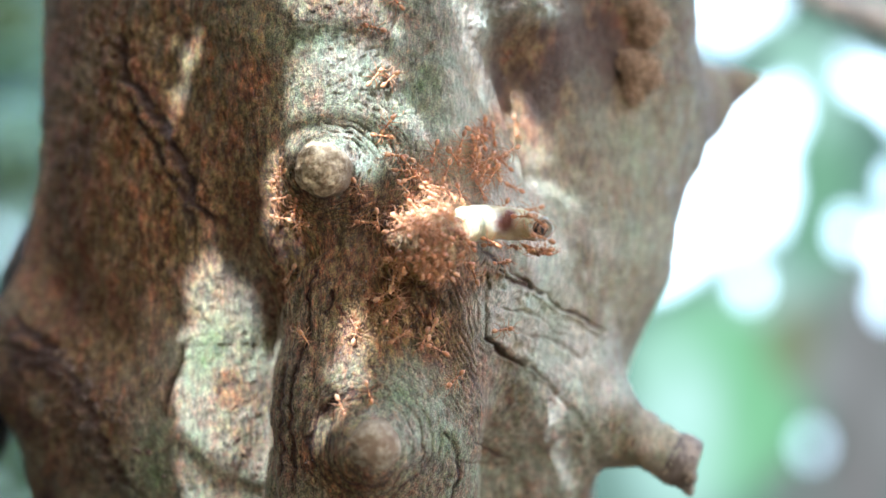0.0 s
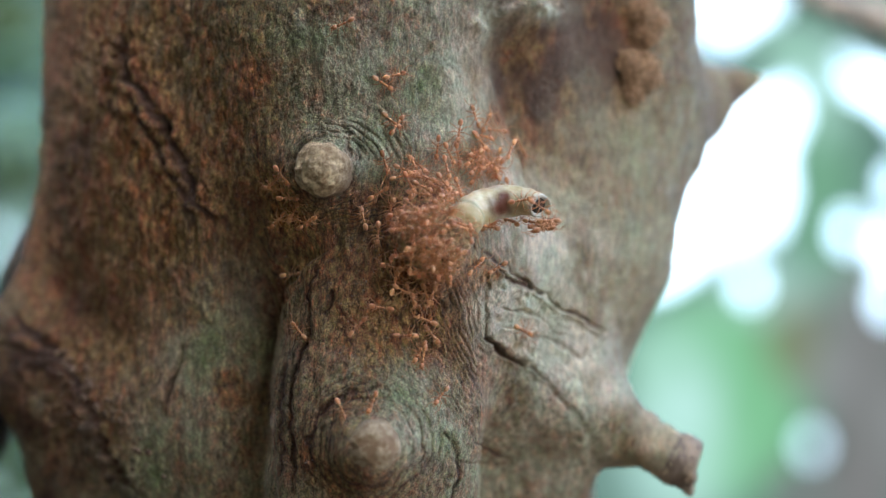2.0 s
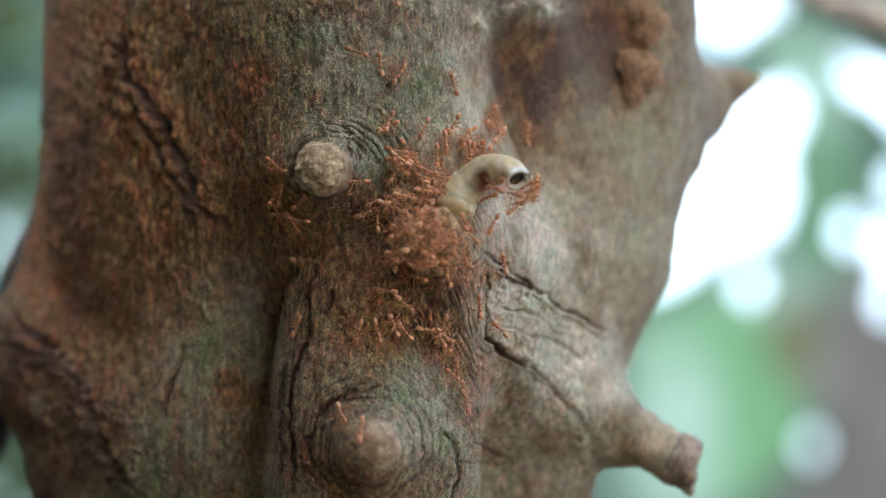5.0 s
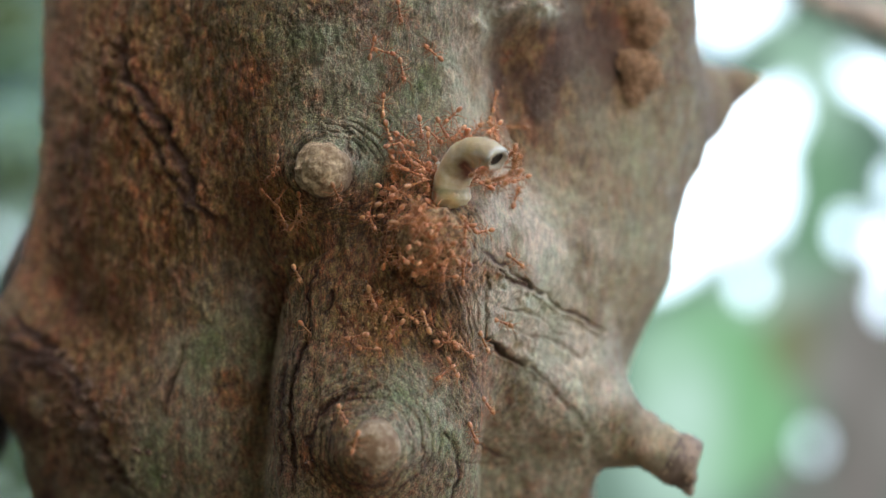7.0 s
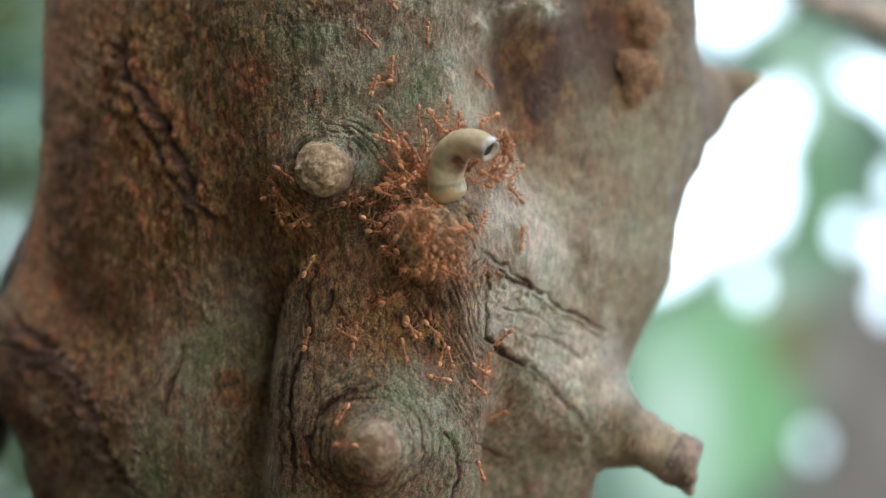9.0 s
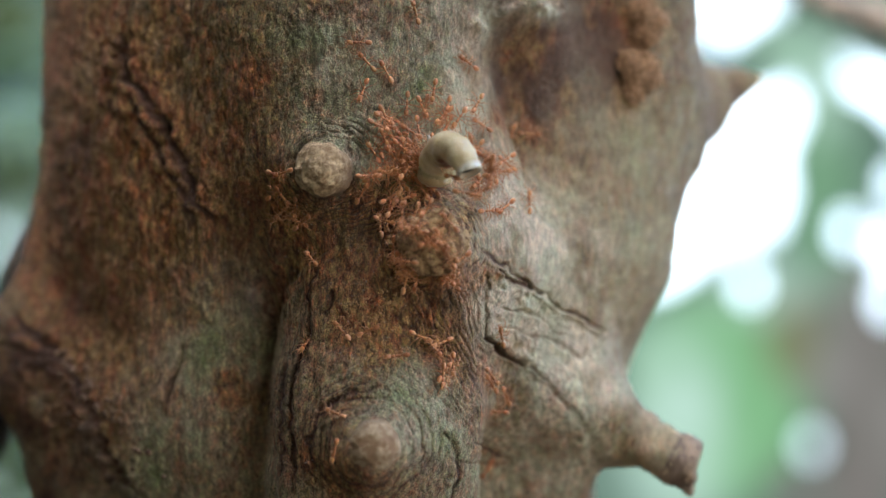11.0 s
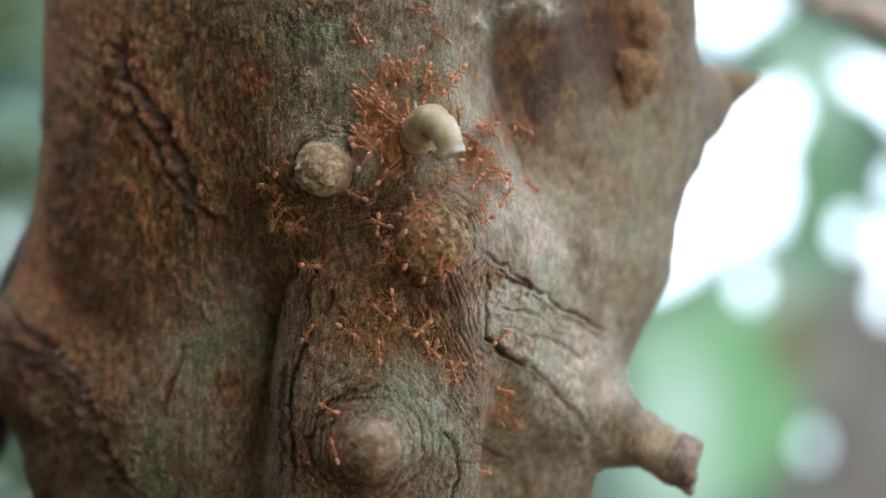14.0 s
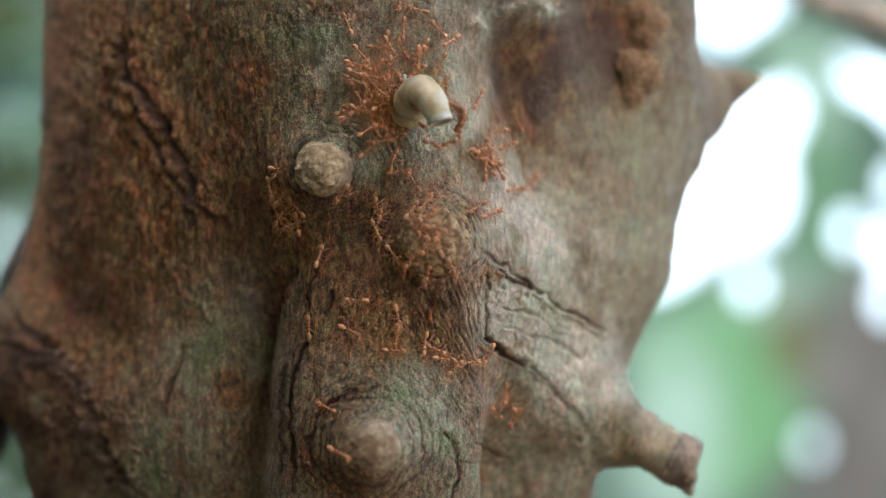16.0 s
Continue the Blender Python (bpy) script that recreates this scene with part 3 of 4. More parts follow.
def on_bark(u, v):
    """The place on the bark, in the site's space, at (u, v) of the chart, and its outward normal."""
    way = (chart(u, v) - LENS).normalized()
    hit, normal, _, _ = FACE.ray_cast(LENS, way)
    if hit is None:
        hit, normal = chart(u, v, 0.1), Vector((0, -1, 0))
    if normal.y > 0:
        normal = -normal
    return hit, normal


def frame_of(at, forward, up):
    """A pose in the site's space: x forward, z up."""
    up = up.normalized()
    x = (forward - up * forward.dot(up)).normalized()
    m = Matrix((x, up.cross(x), up)).transposed().to_4x4()
    m.translation = at
    return m


def stub_mesh(profile, sides, lump, seed, squash=1.0):
    """A worn stub end: rings of (radius, height) in mm along z, with an uneven surface."""
    bm, rows = bmesh.new(), []
    for r, z in profile:
        ring = []
        for k in range(sides):
            a = 2 * math.pi * k / sides
            q = Vector((math.cos(a) * r, math.sin(a) * r * squash, z))
            q += Vector((math.cos(a), math.sin(a), 0.6)) * lump * noise.fractal(q * 0.28 + Vector((seed, 0, 0)), 1.0, 2.0, 4)
            ring.append(bm.verts.new(q * 0.001))
        rows.append(ring)
    for a, b in zip(rows, rows[1:]):
        for k in range(sides):
            bm.faces.new((a[k], a[(k + 1) % sides], b[(k + 1) % sides], b[k]))
    bm.faces.new(rows[-1])
    return bm


def dome(r, rise, n=12, sink=6.0, edge=1.15):
    rows = [(r * (0.96 + 0.018 * math.sin(k * 2.6) + 0.04 * k / 12), -sink + sink * k / 12) for k in range(12)] + [(r, 0)]
    for i in range(1, n + 1):
        t = i / n * 0.985
        rows.append((r * math.cos(t * math.pi / 2) ** (1 / edge), rise * math.sin(t * math.pi / 2)))
    return rows


for at, way, r, rise, mat, lump, sunk, label in (
        ((561, 298), (-0.46, -0.88, 0.04), 8.6, 7.5, PALE_WOOD, 0.9, 3.2, "pale tan rounded stub of a cut twig"),
        ((768, 430), (0.02, -0.98, -0.08), 10.2, 6.0, CRUMBLY, 2.0, 1.5, "brown crumbly broken stub of a twig"),
        ((660, 798), (-0.06, -0.95, -0.18), 8.0, 6.0, HEALED, 0.5, 5.2, "tan rounded tip of a healed stub")):
    p, _ = on_bark(*at)
    ob = part("branch_stub", stub_mesh(dome(r, rise, 16), 56, lump, r), mat, tree, label)
    ob.matrix_local = frame_of(p - Vector(way) * 0.001 * sunk, Vector((1, 0, 0)), Vector(way))


def short_branch(pts, radii, mat, label):
    """A short thick limb along a bent line, ringed and uneven, under the tree."""
    bm, fine, fr = bmesh.new(), [], []
    p = [Vector(q) for q in pts]
    for k in range(len(p) - 1):
        for j in range(12):
            t = j / 12
            fine.append(p[k].lerp(p[k + 1], t)), fr.append(radii[k] + (radii[k + 1] - radii[k]) * t + 0.00012 * math.sin((k + t) * 19))
    fine.append(p[-1]), fr.append(radii[-1])
    tube(bm, fine, fr, 40)
    for w in bm.verts:
        mid = min(fine, key=lambda q: (q - w.co).length)
        w.co += (w.co - mid).normalized() * (0.0011 * noise.fractal(w.co * 150, 1, 2, 4) + 0.0004 * noise.fractal(w.co * 700, 1, 2, 3))
    ob = part("branch_stub", bm, mat, tree, label)
    if mat is BARK:
        worn = ob.data.attributes.new("stain_tone", "FLOAT_COLOR", "POINT")
        worn.data.foreach_set("color", np.tile(np.array([0.1, 0.3, 0.45, 0.1], np.float32), len(ob.data.vertices)))
        worn = ob.data.attributes.new("sleek", "FLOAT", "POINT")
        worn.data.foreach_set("value", np.full(len(ob.data.vertices), 0.7, np.float32))
    return ob


RINGED = cut_wood_material("dark_ringed_bark", (0.29, 0.20, 0.13), (0.11, 0.070, 0.043), 150)
short_branch([chart(1060, 728, 0.054), chart(1110, 758, 0.051), chart(1150, 785, 0.049), chart(1190, 809, 0.048), chart(1226, 824, 0.048)], [0.0088, 0.0092, 0.0087, 0.0088, 0.0086], BARK, "short brown cut branch")
short_branch([chart(1160, 791, 0.049), chart(1195, 811, 0.048), chart(1224, 824, 0.048)], [0.0080, 0.0092, 0.0090], RINGED, "dark ringed end of the cut branch")
ob = part("cut_face", stub_mesh([(9.2, -2.5), (9.6, -0.5), (9.3, 0.5), (7.0, 1.2), (4.0, 0.8), (1.0, 0.5)], 36, 1.5, 4), DARK_END, tree, "pale weathered cut face of the branch")
ob.matrix_local = frame_of(chart(1226, 826, 0.048), Vector((0, -1, 0)), Vector((0.95, -0.10, -0.10)))

# the stubs carry ants too
for ob in tree.children:
    if ob.name.startswith("branch_stub"):
        first = len(face_points)
        face_points += [ob.matrix_basis @ w.co for w in ob.data.vertices]
        face_quads += [tuple(first + i for i in f.vertices) for f in ob.data.polygons]
FACE = BVHTree.FromPolygons(face_points, face_quads)


# ---- loose crumbs of bark along the scars, and a heap of frass under the crumbly stub ----
def grains(places, rng, low, high):
    """Many small uneven lumps on the bark, as one bmesh."""
    bm = bmesh.new()
    for u, v in places:
        p, nrm = on_bark(u, v)
        r = rng.uniform(low, high) * 0.001
        turn = Euler((rng.uniform(0, 6), rng.uniform(0, 6), rng.uniform(0, 6))).to_quaternion()
        for w in ball(bm, p + nrm * r * 0.35, (r * rng.uniform(0.8, 1.5), r, r * rng.uniform(0.6, 1.0)), 8, 6, turn):
            w.co += (w.co - p) * 0.45 * noise.noise(w.co * 900)
    return bm


def along(line, count, spread, rng):
    out = []
    for i in range(count):
        k, f = rng.randrange(len(line) - 1), rng.random()
        out.append((line[k][0] + (line[k + 1][0] - line[k][0]) * f + rng.gauss(0, spread), line[k][1] + (line[k + 1][1] - line[k][1]) * f + rng.gauss(0, spread)))
    return out


rng = random.Random(8)
CRUMB = cut_wood_material("bark_crumb", (0.33, 0.200, 0.120), (0.14, 0.075, 0.042), 500)
FRASS = cut_wood_material("frass", (0.60, 0.335, 0.130), (0.36, 0.180, 0.062), 900)
tagged(part("bark_litter", grains(along(PLATE[2:5], 22, 9, rng) + along([(190, 690), (225, 770), (285, 850)], 18, 14, rng), rng, 0.5, 1.5), CRUMB, tree, "pinkish-brown crumbs along the torn bark"), kind="stuff")
places = [(640 + rng.gauss(0, 26), 585 + rng.gauss(0, 34)) for i in range(150)] + [(690 + rng.gauss(0, 24), 545 + rng.gauss(0, 18)) for i in range(60)]
frass = tagged(part("frass", grains(places, rng, 0.20, 0.50), FRASS), "orange-tan grains of frass on the bark", "debris", kind="stuff")
frass.matrix_world = SITE


# ---- distance: a glowing sheet painted as far foliage with bright sky behind it ----
def backdrop_material():
    m, n, l, b = material("far_foliage_glow", 1.0)
    n.remove(b)
    a, s = n.new("ShaderNodeAttribute"), n.new("ShaderNodeSeparateColor")
    a.attribute_name = "cover"
    l.new(a.outputs["Color"], s.inputs[0])
    f = noise_at(n, l, coords(n, l), 3.0, 5, 0.65)
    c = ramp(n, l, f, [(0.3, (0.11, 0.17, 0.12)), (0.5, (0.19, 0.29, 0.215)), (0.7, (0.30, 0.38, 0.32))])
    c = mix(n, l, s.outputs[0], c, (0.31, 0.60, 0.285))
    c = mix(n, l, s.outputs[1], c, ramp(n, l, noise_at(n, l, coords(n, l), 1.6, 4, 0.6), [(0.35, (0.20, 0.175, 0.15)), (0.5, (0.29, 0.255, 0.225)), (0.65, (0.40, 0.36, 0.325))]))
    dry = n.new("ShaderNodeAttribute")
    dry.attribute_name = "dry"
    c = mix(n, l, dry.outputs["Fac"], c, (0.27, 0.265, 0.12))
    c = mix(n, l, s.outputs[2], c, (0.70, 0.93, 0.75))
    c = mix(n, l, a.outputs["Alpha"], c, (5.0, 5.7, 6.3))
    # the sheet glows: foliage and wood give off their painted brightness
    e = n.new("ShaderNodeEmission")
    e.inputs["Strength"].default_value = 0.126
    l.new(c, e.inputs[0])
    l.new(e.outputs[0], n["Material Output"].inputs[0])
    return m


FAR = 8.0
gu, gv = np.meshgrid(np.linspace(-500, 2068, 430), np.linspace(-500, 1382, 315))
wob_u, wob_v = gu + 14 * fbm(gu / 70, gv / 70, 2), gv + 14 * fbm(gu / 70 + 9, gv / 70, 2)


def disc(u, v, ru, rv, turn=0.0, edge=0.25):
    d = np.sqrt(-np.log(np.maximum(blob(wob_u, wob_v, u, v, ru, rv, turn), 1e-30)))
    return smooth(1 + edge, 1 - edge, d)


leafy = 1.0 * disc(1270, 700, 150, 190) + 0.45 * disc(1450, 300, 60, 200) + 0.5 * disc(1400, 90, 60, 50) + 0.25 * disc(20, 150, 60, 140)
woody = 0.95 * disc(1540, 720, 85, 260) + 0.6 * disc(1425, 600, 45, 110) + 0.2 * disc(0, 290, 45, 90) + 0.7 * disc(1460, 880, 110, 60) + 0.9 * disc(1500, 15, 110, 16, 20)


def gap(pts, edge=9.0):
    """An opening in the painted far foliage: 1 inside the outline of chart points."""
    inside = np.zeros(gu.shape, bool)
    for (x0, y0), (x1, y1) in zip(pts, pts[1:] + pts[:1]):
        inside ^= ((y0 > wob_v) != (y1 > wob_v)) & (wob_u < (x1 - x0) * (wob_v - y0) / (y1 - y0 + 1e-9) + x0)
    d = line_dist(wob_u, wob_v, pts + pts[:1])[0]
    return smooth(-edge, edge, np.where(inside, d, -d) - 12)


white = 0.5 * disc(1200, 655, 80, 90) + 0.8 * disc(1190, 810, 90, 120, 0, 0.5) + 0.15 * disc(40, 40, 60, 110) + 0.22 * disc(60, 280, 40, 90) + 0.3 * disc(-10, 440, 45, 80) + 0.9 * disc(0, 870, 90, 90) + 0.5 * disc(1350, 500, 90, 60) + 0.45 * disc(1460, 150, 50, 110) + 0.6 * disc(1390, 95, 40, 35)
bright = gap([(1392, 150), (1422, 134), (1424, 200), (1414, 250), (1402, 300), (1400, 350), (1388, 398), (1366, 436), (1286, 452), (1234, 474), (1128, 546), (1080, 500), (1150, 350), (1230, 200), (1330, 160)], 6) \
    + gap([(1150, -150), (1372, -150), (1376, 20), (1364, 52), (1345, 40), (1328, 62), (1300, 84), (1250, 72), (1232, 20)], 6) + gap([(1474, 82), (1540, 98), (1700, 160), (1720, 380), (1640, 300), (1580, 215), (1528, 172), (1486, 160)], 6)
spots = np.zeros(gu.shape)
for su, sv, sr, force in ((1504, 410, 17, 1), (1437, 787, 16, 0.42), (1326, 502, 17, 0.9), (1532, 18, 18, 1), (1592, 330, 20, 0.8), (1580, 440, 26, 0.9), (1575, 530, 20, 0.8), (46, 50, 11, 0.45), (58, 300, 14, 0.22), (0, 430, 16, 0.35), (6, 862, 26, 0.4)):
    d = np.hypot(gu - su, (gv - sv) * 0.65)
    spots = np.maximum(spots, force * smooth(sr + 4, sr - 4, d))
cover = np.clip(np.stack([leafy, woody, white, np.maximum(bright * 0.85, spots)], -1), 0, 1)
k = G * (D + FAR) / D
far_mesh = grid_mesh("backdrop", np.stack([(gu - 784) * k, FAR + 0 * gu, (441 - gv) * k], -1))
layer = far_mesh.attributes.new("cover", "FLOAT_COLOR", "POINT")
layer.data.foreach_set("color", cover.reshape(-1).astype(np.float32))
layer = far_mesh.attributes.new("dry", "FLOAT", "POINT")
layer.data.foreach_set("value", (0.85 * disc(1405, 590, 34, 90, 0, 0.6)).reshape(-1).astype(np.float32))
far = tagged(part("backdrop", far_mesh, backdrop_material()), "glowing sheet painted with bright sky and blurred green foliage far behind", "backdrop", kind="structure")
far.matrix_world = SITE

# ---- ground, out of sight below, to the horizon ----
gm, gn, gl, gb = material("forest_floor", 0.95)
gl.new(ramp(gn, gl, noise_at(gn, gl, coords(gn, gl), 6, 8, 0.7), [(0.3, (0.03, 0.024, 0.016)), (0.6, (0.07, 0.055, 0.035)), (0.8, (0.05, 0.065, 0.03))]), gb.inputs["Base Color"])
bm = bmesh.new()
bmesh.ops.create_grid(bm, x_segments=60, y_segments=60, size=600)
for w in bm.verts:
    w.co.z = 0.03 * noise.noise(w.co * 0.05)
tagged(part("ground", bm, gm), "brown forest floor with scattered litter", "ground", kind="structure")


# ---- leaves and branches behind the trunk ----
def leaf_bm(length, width, bend=0.25, fold=0.18, n=12):
    """A broad leaf along +x with a midrib fold, a bent blade and a short stalk; 0.4 mm thick."""
    bm = bmesh.new()
    rows = []
    for i in range(n + 1):
        t = i / n
        w = width * 0.5 * math.sin(math.pi * min(1, t ** 0.8)) ** 0.75 * (1 - 0.15 * t) + 0.0004
        z = -bend * length * t * t
        rows.append([bm.verts.new((length * t, w * s, z + abs(s) * w * fold + 0.012 * length * math.sin(9 * t + 2 * s))) for s in (-1, -0.5, 0, 0.5, 1)])
    for a, b in zip(rows, rows[1:]):
        for k in range(4):
            bm.faces.new((a[k], a[k + 1], b[k + 1], b[k]))
    bmesh.ops.solidify(bm, geom=bm.faces[:], thickness=0.0004)
    tube(bm, [(-0.18 * length, 0, 0.02 * length), (-0.08 * length, 0, 0.008 * length), (0, 0, 0)], [0.0012, 0.001, 0.0009], 6)
    return bm


def branch(pts, radii, mat, label):
    bm = bmesh.new()
    p = [Vector(q) for q in pts]
    fine, fr = [], []
    for i in range(len(p) - 1):
        for j in range(8):
            t = j / 8
            q = p[i].lerp(p[i + 1], t)
            fine.append(q + Vector((noise.noise(q * 9), noise.noise(q * 9 + Vector((5, 0, 0))), noise.noise(q * 9 + Vector((0, 7, 0))))) * radii[i] * 0.3)
            fr.append(radii[i] + (radii[i + 1] - radii[i]) * t)
    fine.append(p[-1]), fr.append(radii[-1])
    tube(bm, fine, fr, 14, wob=0.06)
    ob = tagged(part("branch", bm, mat), label, "branch")
    ob.matrix_world = SITE
    return ob


DULL = cut_wood_material("dull_bark", (0.17, 0.14, 0.115), (0.085, 0.07, 0.057), 40)
DARKWOOD = cut_wood_material("dark_bark", (0.05, 0.036, 0.026), (0.02, 0.015, 0.011), 60)
branch([chart(1340, -70, 0.62), chart(1470, 2, 0.60), chart(1600, 52, 0.58), chart(2000, 190, 0.60), chart(2500, 900, 0.7), chart(2620, 2600, 0.8), chart(2650, 5200, 0.8)],
       [0.009, 0.0115, 0.013, 0.015, 0.016, 0.018, 0.022], DULL, "grey-brown slender stem leaning behind the trunk")
branch([chart(120, 300, 0.17), chart(45, 470, 0.155), chart(8, 660, 0.15), chart(-40, 770, 0.15), chart(-290, 1300, 0.17), chart(-190, 6300, 0.20)], [0.005, 0.0075, 0.0105, 0.0115, 0.014, 0.022], DARKWOOD, "dark stem in shade beside the trunk")


# ---- thicket added round the place, to the left of the trunk and behind the camera, to block skylight ----
def build_blocking_shrub():
    thing = tagged(new("shrub"), "dense dark green shrub added to block skylight from the left", "shrub", "thicket round the trunk")
    rng = random.Random(4)
    bm = bmesh.new()
    tube(bm, [(0, 0, -0.1), (0.05, 0, 0.8), (-0.03, 0.04, 1.8), (0.02, 0, 2.8)], [0.05, 0.04, 0.03, 0.012], 8)
    part("trunk", bm, DARKWOOD, thing)
    verts, faces = [], []
    for i in range(3200):
        a, q, z = rng.uniform(0, 6.283), rng.uniform(0.3, 1) ** 0.5, rng.uniform(0.05, 3.4)
        r = 1.05 * q * math.sin(math.pi * min(0.97, 0.18 + 0.8 * z / 3.5)) ** 0.6
        at = Vector((r * math.cos(a), r * math.sin(a), z))
        x = Vector((rng.gauss(0, 1), rng.gauss(0, 1), rng.gauss(0, 0.6) - 0.4)).normalized() * rng.uniform(0.07, 0.12)
        y = x.cross(Vector((rng.gauss(0, 1), rng.gauss(0, 1), rng.gauss(0, 1)))).normalized() * x.length * 0.45
        n = len(verts)
        verts += [at - x, at - x * 0.2 + y, at + x, at - x * 0.2 - y]
        faces.append((n, n + 1, n + 2, n + 3))
    tagged(part("foliage", mesh_from("foliage", verts, faces), LEAF_DARK, thing), kind="stuff")
    return thing


LEAF_DARK = leaf_material("leaf_dark", (0.025, 0.045, 0.018), (0.06, 0.085, 0.03), 0.2)
# added shrubs that keep the trunk's left side dark
shrub = build_blocking_shrub()
shrub.matrix_basis = pose(-1.6, -0.6, 0)
for x, y, turn in ((-1.9, 0.9, 40), (-1.66, 2.2, 200), (-1.5, -2.0, 90), (-0.2, -2.9, 150), (-3.0, -1.6, 10), (-3.2, 0.4, 300)):
    copy_thing(shrub, pose(x, y, 0, 0, 0, turn))

# ---- unseen leafy boughs added over the trunk to cut the sun into flecks: one still, one that swings into the sun ----
TS = Vector((-0.30, -0.62, 0.78)).normalized()
SX = Vector((1, 0, 0))
SX = (SX - TS * SX.dot(TS)).normalized()
SY = TS.cross(SX)
FLECKS = [  # sunlit flecks on the bark: chart u, v and half sizes in mm across the sunbeam
    (600, 0, 11.0, 12), (600, 90, 12.0, 11), (602, 175, 15.0, 8), (580, 238, 13.0, 6), (690, 205, 6, 4), (850, 95, 4.5, 8), (885, 175, 5.0, 8), (925, 255, 5.0, 8), (955, 330, 4, 7), (755, 375, 11, 8),
    (375, 500, 4.0, 6), (400, 565, 7.5, 8), (425, 660, 11.5, 11), (430, 760, 11.5, 11), (425, 860, 12, 10), (632, 605, 3.6, 5), (615, 668, 5.0, 5), (640, 722, 7, 3), (690, 752, 4, 3), (575, 770, 3.6, 6),
    (915, 625, 8, 5), (490, 335, 4.5, 4), (300, 215, 3.5, 4), (345, 310, 4, 5), (380, 392, 4, 5), (345, 130, 4.5, 6), (335, 640, 6, 8), (310, 760, 9, 10), (325, 860, 9, 8)]


def beam(p):
    return p.dot(SX), p.dot(SY)


def shade_canopy(name, label, height, leaves, keep, size, seed, spread, over=(640, 420)):
    """An unseen leafy bough that blocks the sun: its twigs and leaves lie about one plane across the sun's beam."""
    rng = random.Random(seed)
    thing = tagged(new(name), label, "branch", "boughs overhead")
    mid = on_bark(*over)[0]
    mx, my = beam(mid)
    shapes = [part("leaf", leaf_bm(s * size, s * size * 0.5, 0.10), LEAF).data for s in (0.45, 0.8, 1.4)]
    for ob in [o for o in scene.objects if o.type == "MESH" and o.data in shapes]:
        bpy.data.objects.remove(ob)
    made = 0
    for tries in range(leaves * 40):
        if made >= leaves:
            break
        x, y = mx + rng.uniform(-1, 1) * spread[0], my + rng.uniform(-1, 1) * spread[1]
        a, s = rng.uniform(0, 6.28), (2 if made < leaves * 0.25 else 1 if made < leaves * 0.5 else 0)
        ln = size * (0.45, 0.8, 1.4)[s]
        hull = [(x + math.cos(a) * ln * t - math.sin(a) * w, y + math.sin(a) * ln * t + math.cos(a) * w) for t in (0, 0.25, 0.5, 0.75, 1) for w in (-ln * 0.22, -ln * 0.1, 0, ln * 0.1, ln * 0.22)]
        if not keep(hull):
            continue
        at = SX * x + SY * y + TS * (height + mid.dot(TS) + rng.uniform(-0.03, 0.03))
        fwd = SX * math.cos(a) + SY * math.sin(a)
        up = (TS + SX * rng.uniform(-0.3, 0.3) + SY * rng.uniform(-0.3, 0.3)).normalized()
        ob = part("leaf", shapes[s], LEAF, thing)
        ob.matrix_local = frame_of(at, fwd, up)
        made += 1
    verts, faces = [], []
    for i in range(int(-spread[0] / 0.006), int(spread[0] / 0.006) + 1):
        for j in range(int(-spread[1] / 0.006), int(spread[1] / 0.006) + 1):
            x, y, a = mx + i * 0.006 + rng.uniform(-0.002, 0.002), my + j * 0.006 + rng.uniform(-0.002, 0.002), rng.uniform(0, 6.28)
            ca, sa, q = math.cos(a) * 0.0075, math.sin(a) * 0.0075, rng.uniform(0.9, 1.2)
            hull = [(x + ca * q, y + sa * q), (x - sa * 0.7, y + ca * 0.7), (x - ca * q, y - sa * q), (x + sa * 0.7, y - ca * 0.7)]
            if keep(hull + [(x, y)]):
                n = len(verts)
                verts += [SX * hx + SY * hy + TS * (height + mid.dot(TS) + rng.uniform(-0.004, 0.004)) for hx, hy in hull]
                faces.append((n, n + 1, n + 2, n + 3))
    tagged(part("leaflets", mesh_from("leaflets", verts, faces), LEAF_DARK, thing), kind="stuff")
    for i in range(4):
        bm = bmesh.new()
        y = my + (i - 1.5) * spread[1] * 0.5
        pts = [SX * (mx - spread[0] * 1.3 + spread[0] * 2.4 * t) + SY * (y + 0.02 * math.sin(5 * t + i)) + TS * (height + mid.dot(TS) + 0.035) for t in (0, 0.2, 0.4, 0.6, 0.8, 1)]
        tube(bm, pts, [0.004, 0.0035, 0.003, 0.0025, 0.002, 0.001], 7)
        part("twig", bm, DULL, thing)
    thing.matrix_world = SITE
    return thing


holes = [(*beam(on_bark(u, v)[0]), rx * 0.001, ry * 0.001) for u, v, rx, ry in FLECKS]


def clear_of_flecks(hull):
    for x, y in hull:
        for hx, hy, rx, ry in holes:
            ex, ey = (x - hx) / rx, (y - hy) / ry
            d = ex * ex + ey * ey
            if d < 2.2 and d < (1.0 + 0.42 * noise.noise(Vector((x * 220, y * 220, hx * 50)))) ** 2:
                return False
    return True


# added sun blockers with holes left where the flecks fall
shade_canopy("leafy_bough", "unseen green leafy bough added overhead to shade the trunk", 0.40, 200, clear_of_flecks, 0.046, 5, (0.34, 0.17))
swaying = shade_canopy("leafy_bough", "unseen green leafy bough added to shade the trunk, swaying in the wind overhead", 0.47, 200, clear_of_flecks, 0.046, 9, (0.22, 0.24))

veiled = [(*beam(on_bark(u, v)[0]), rx * 0.001, ry * 0.001) for u, v, rx, ry in ((285, 640, 13, 15), (252, 750, 19, 17), (258, 850, 22, 16), (345, 120, 11, 12))]


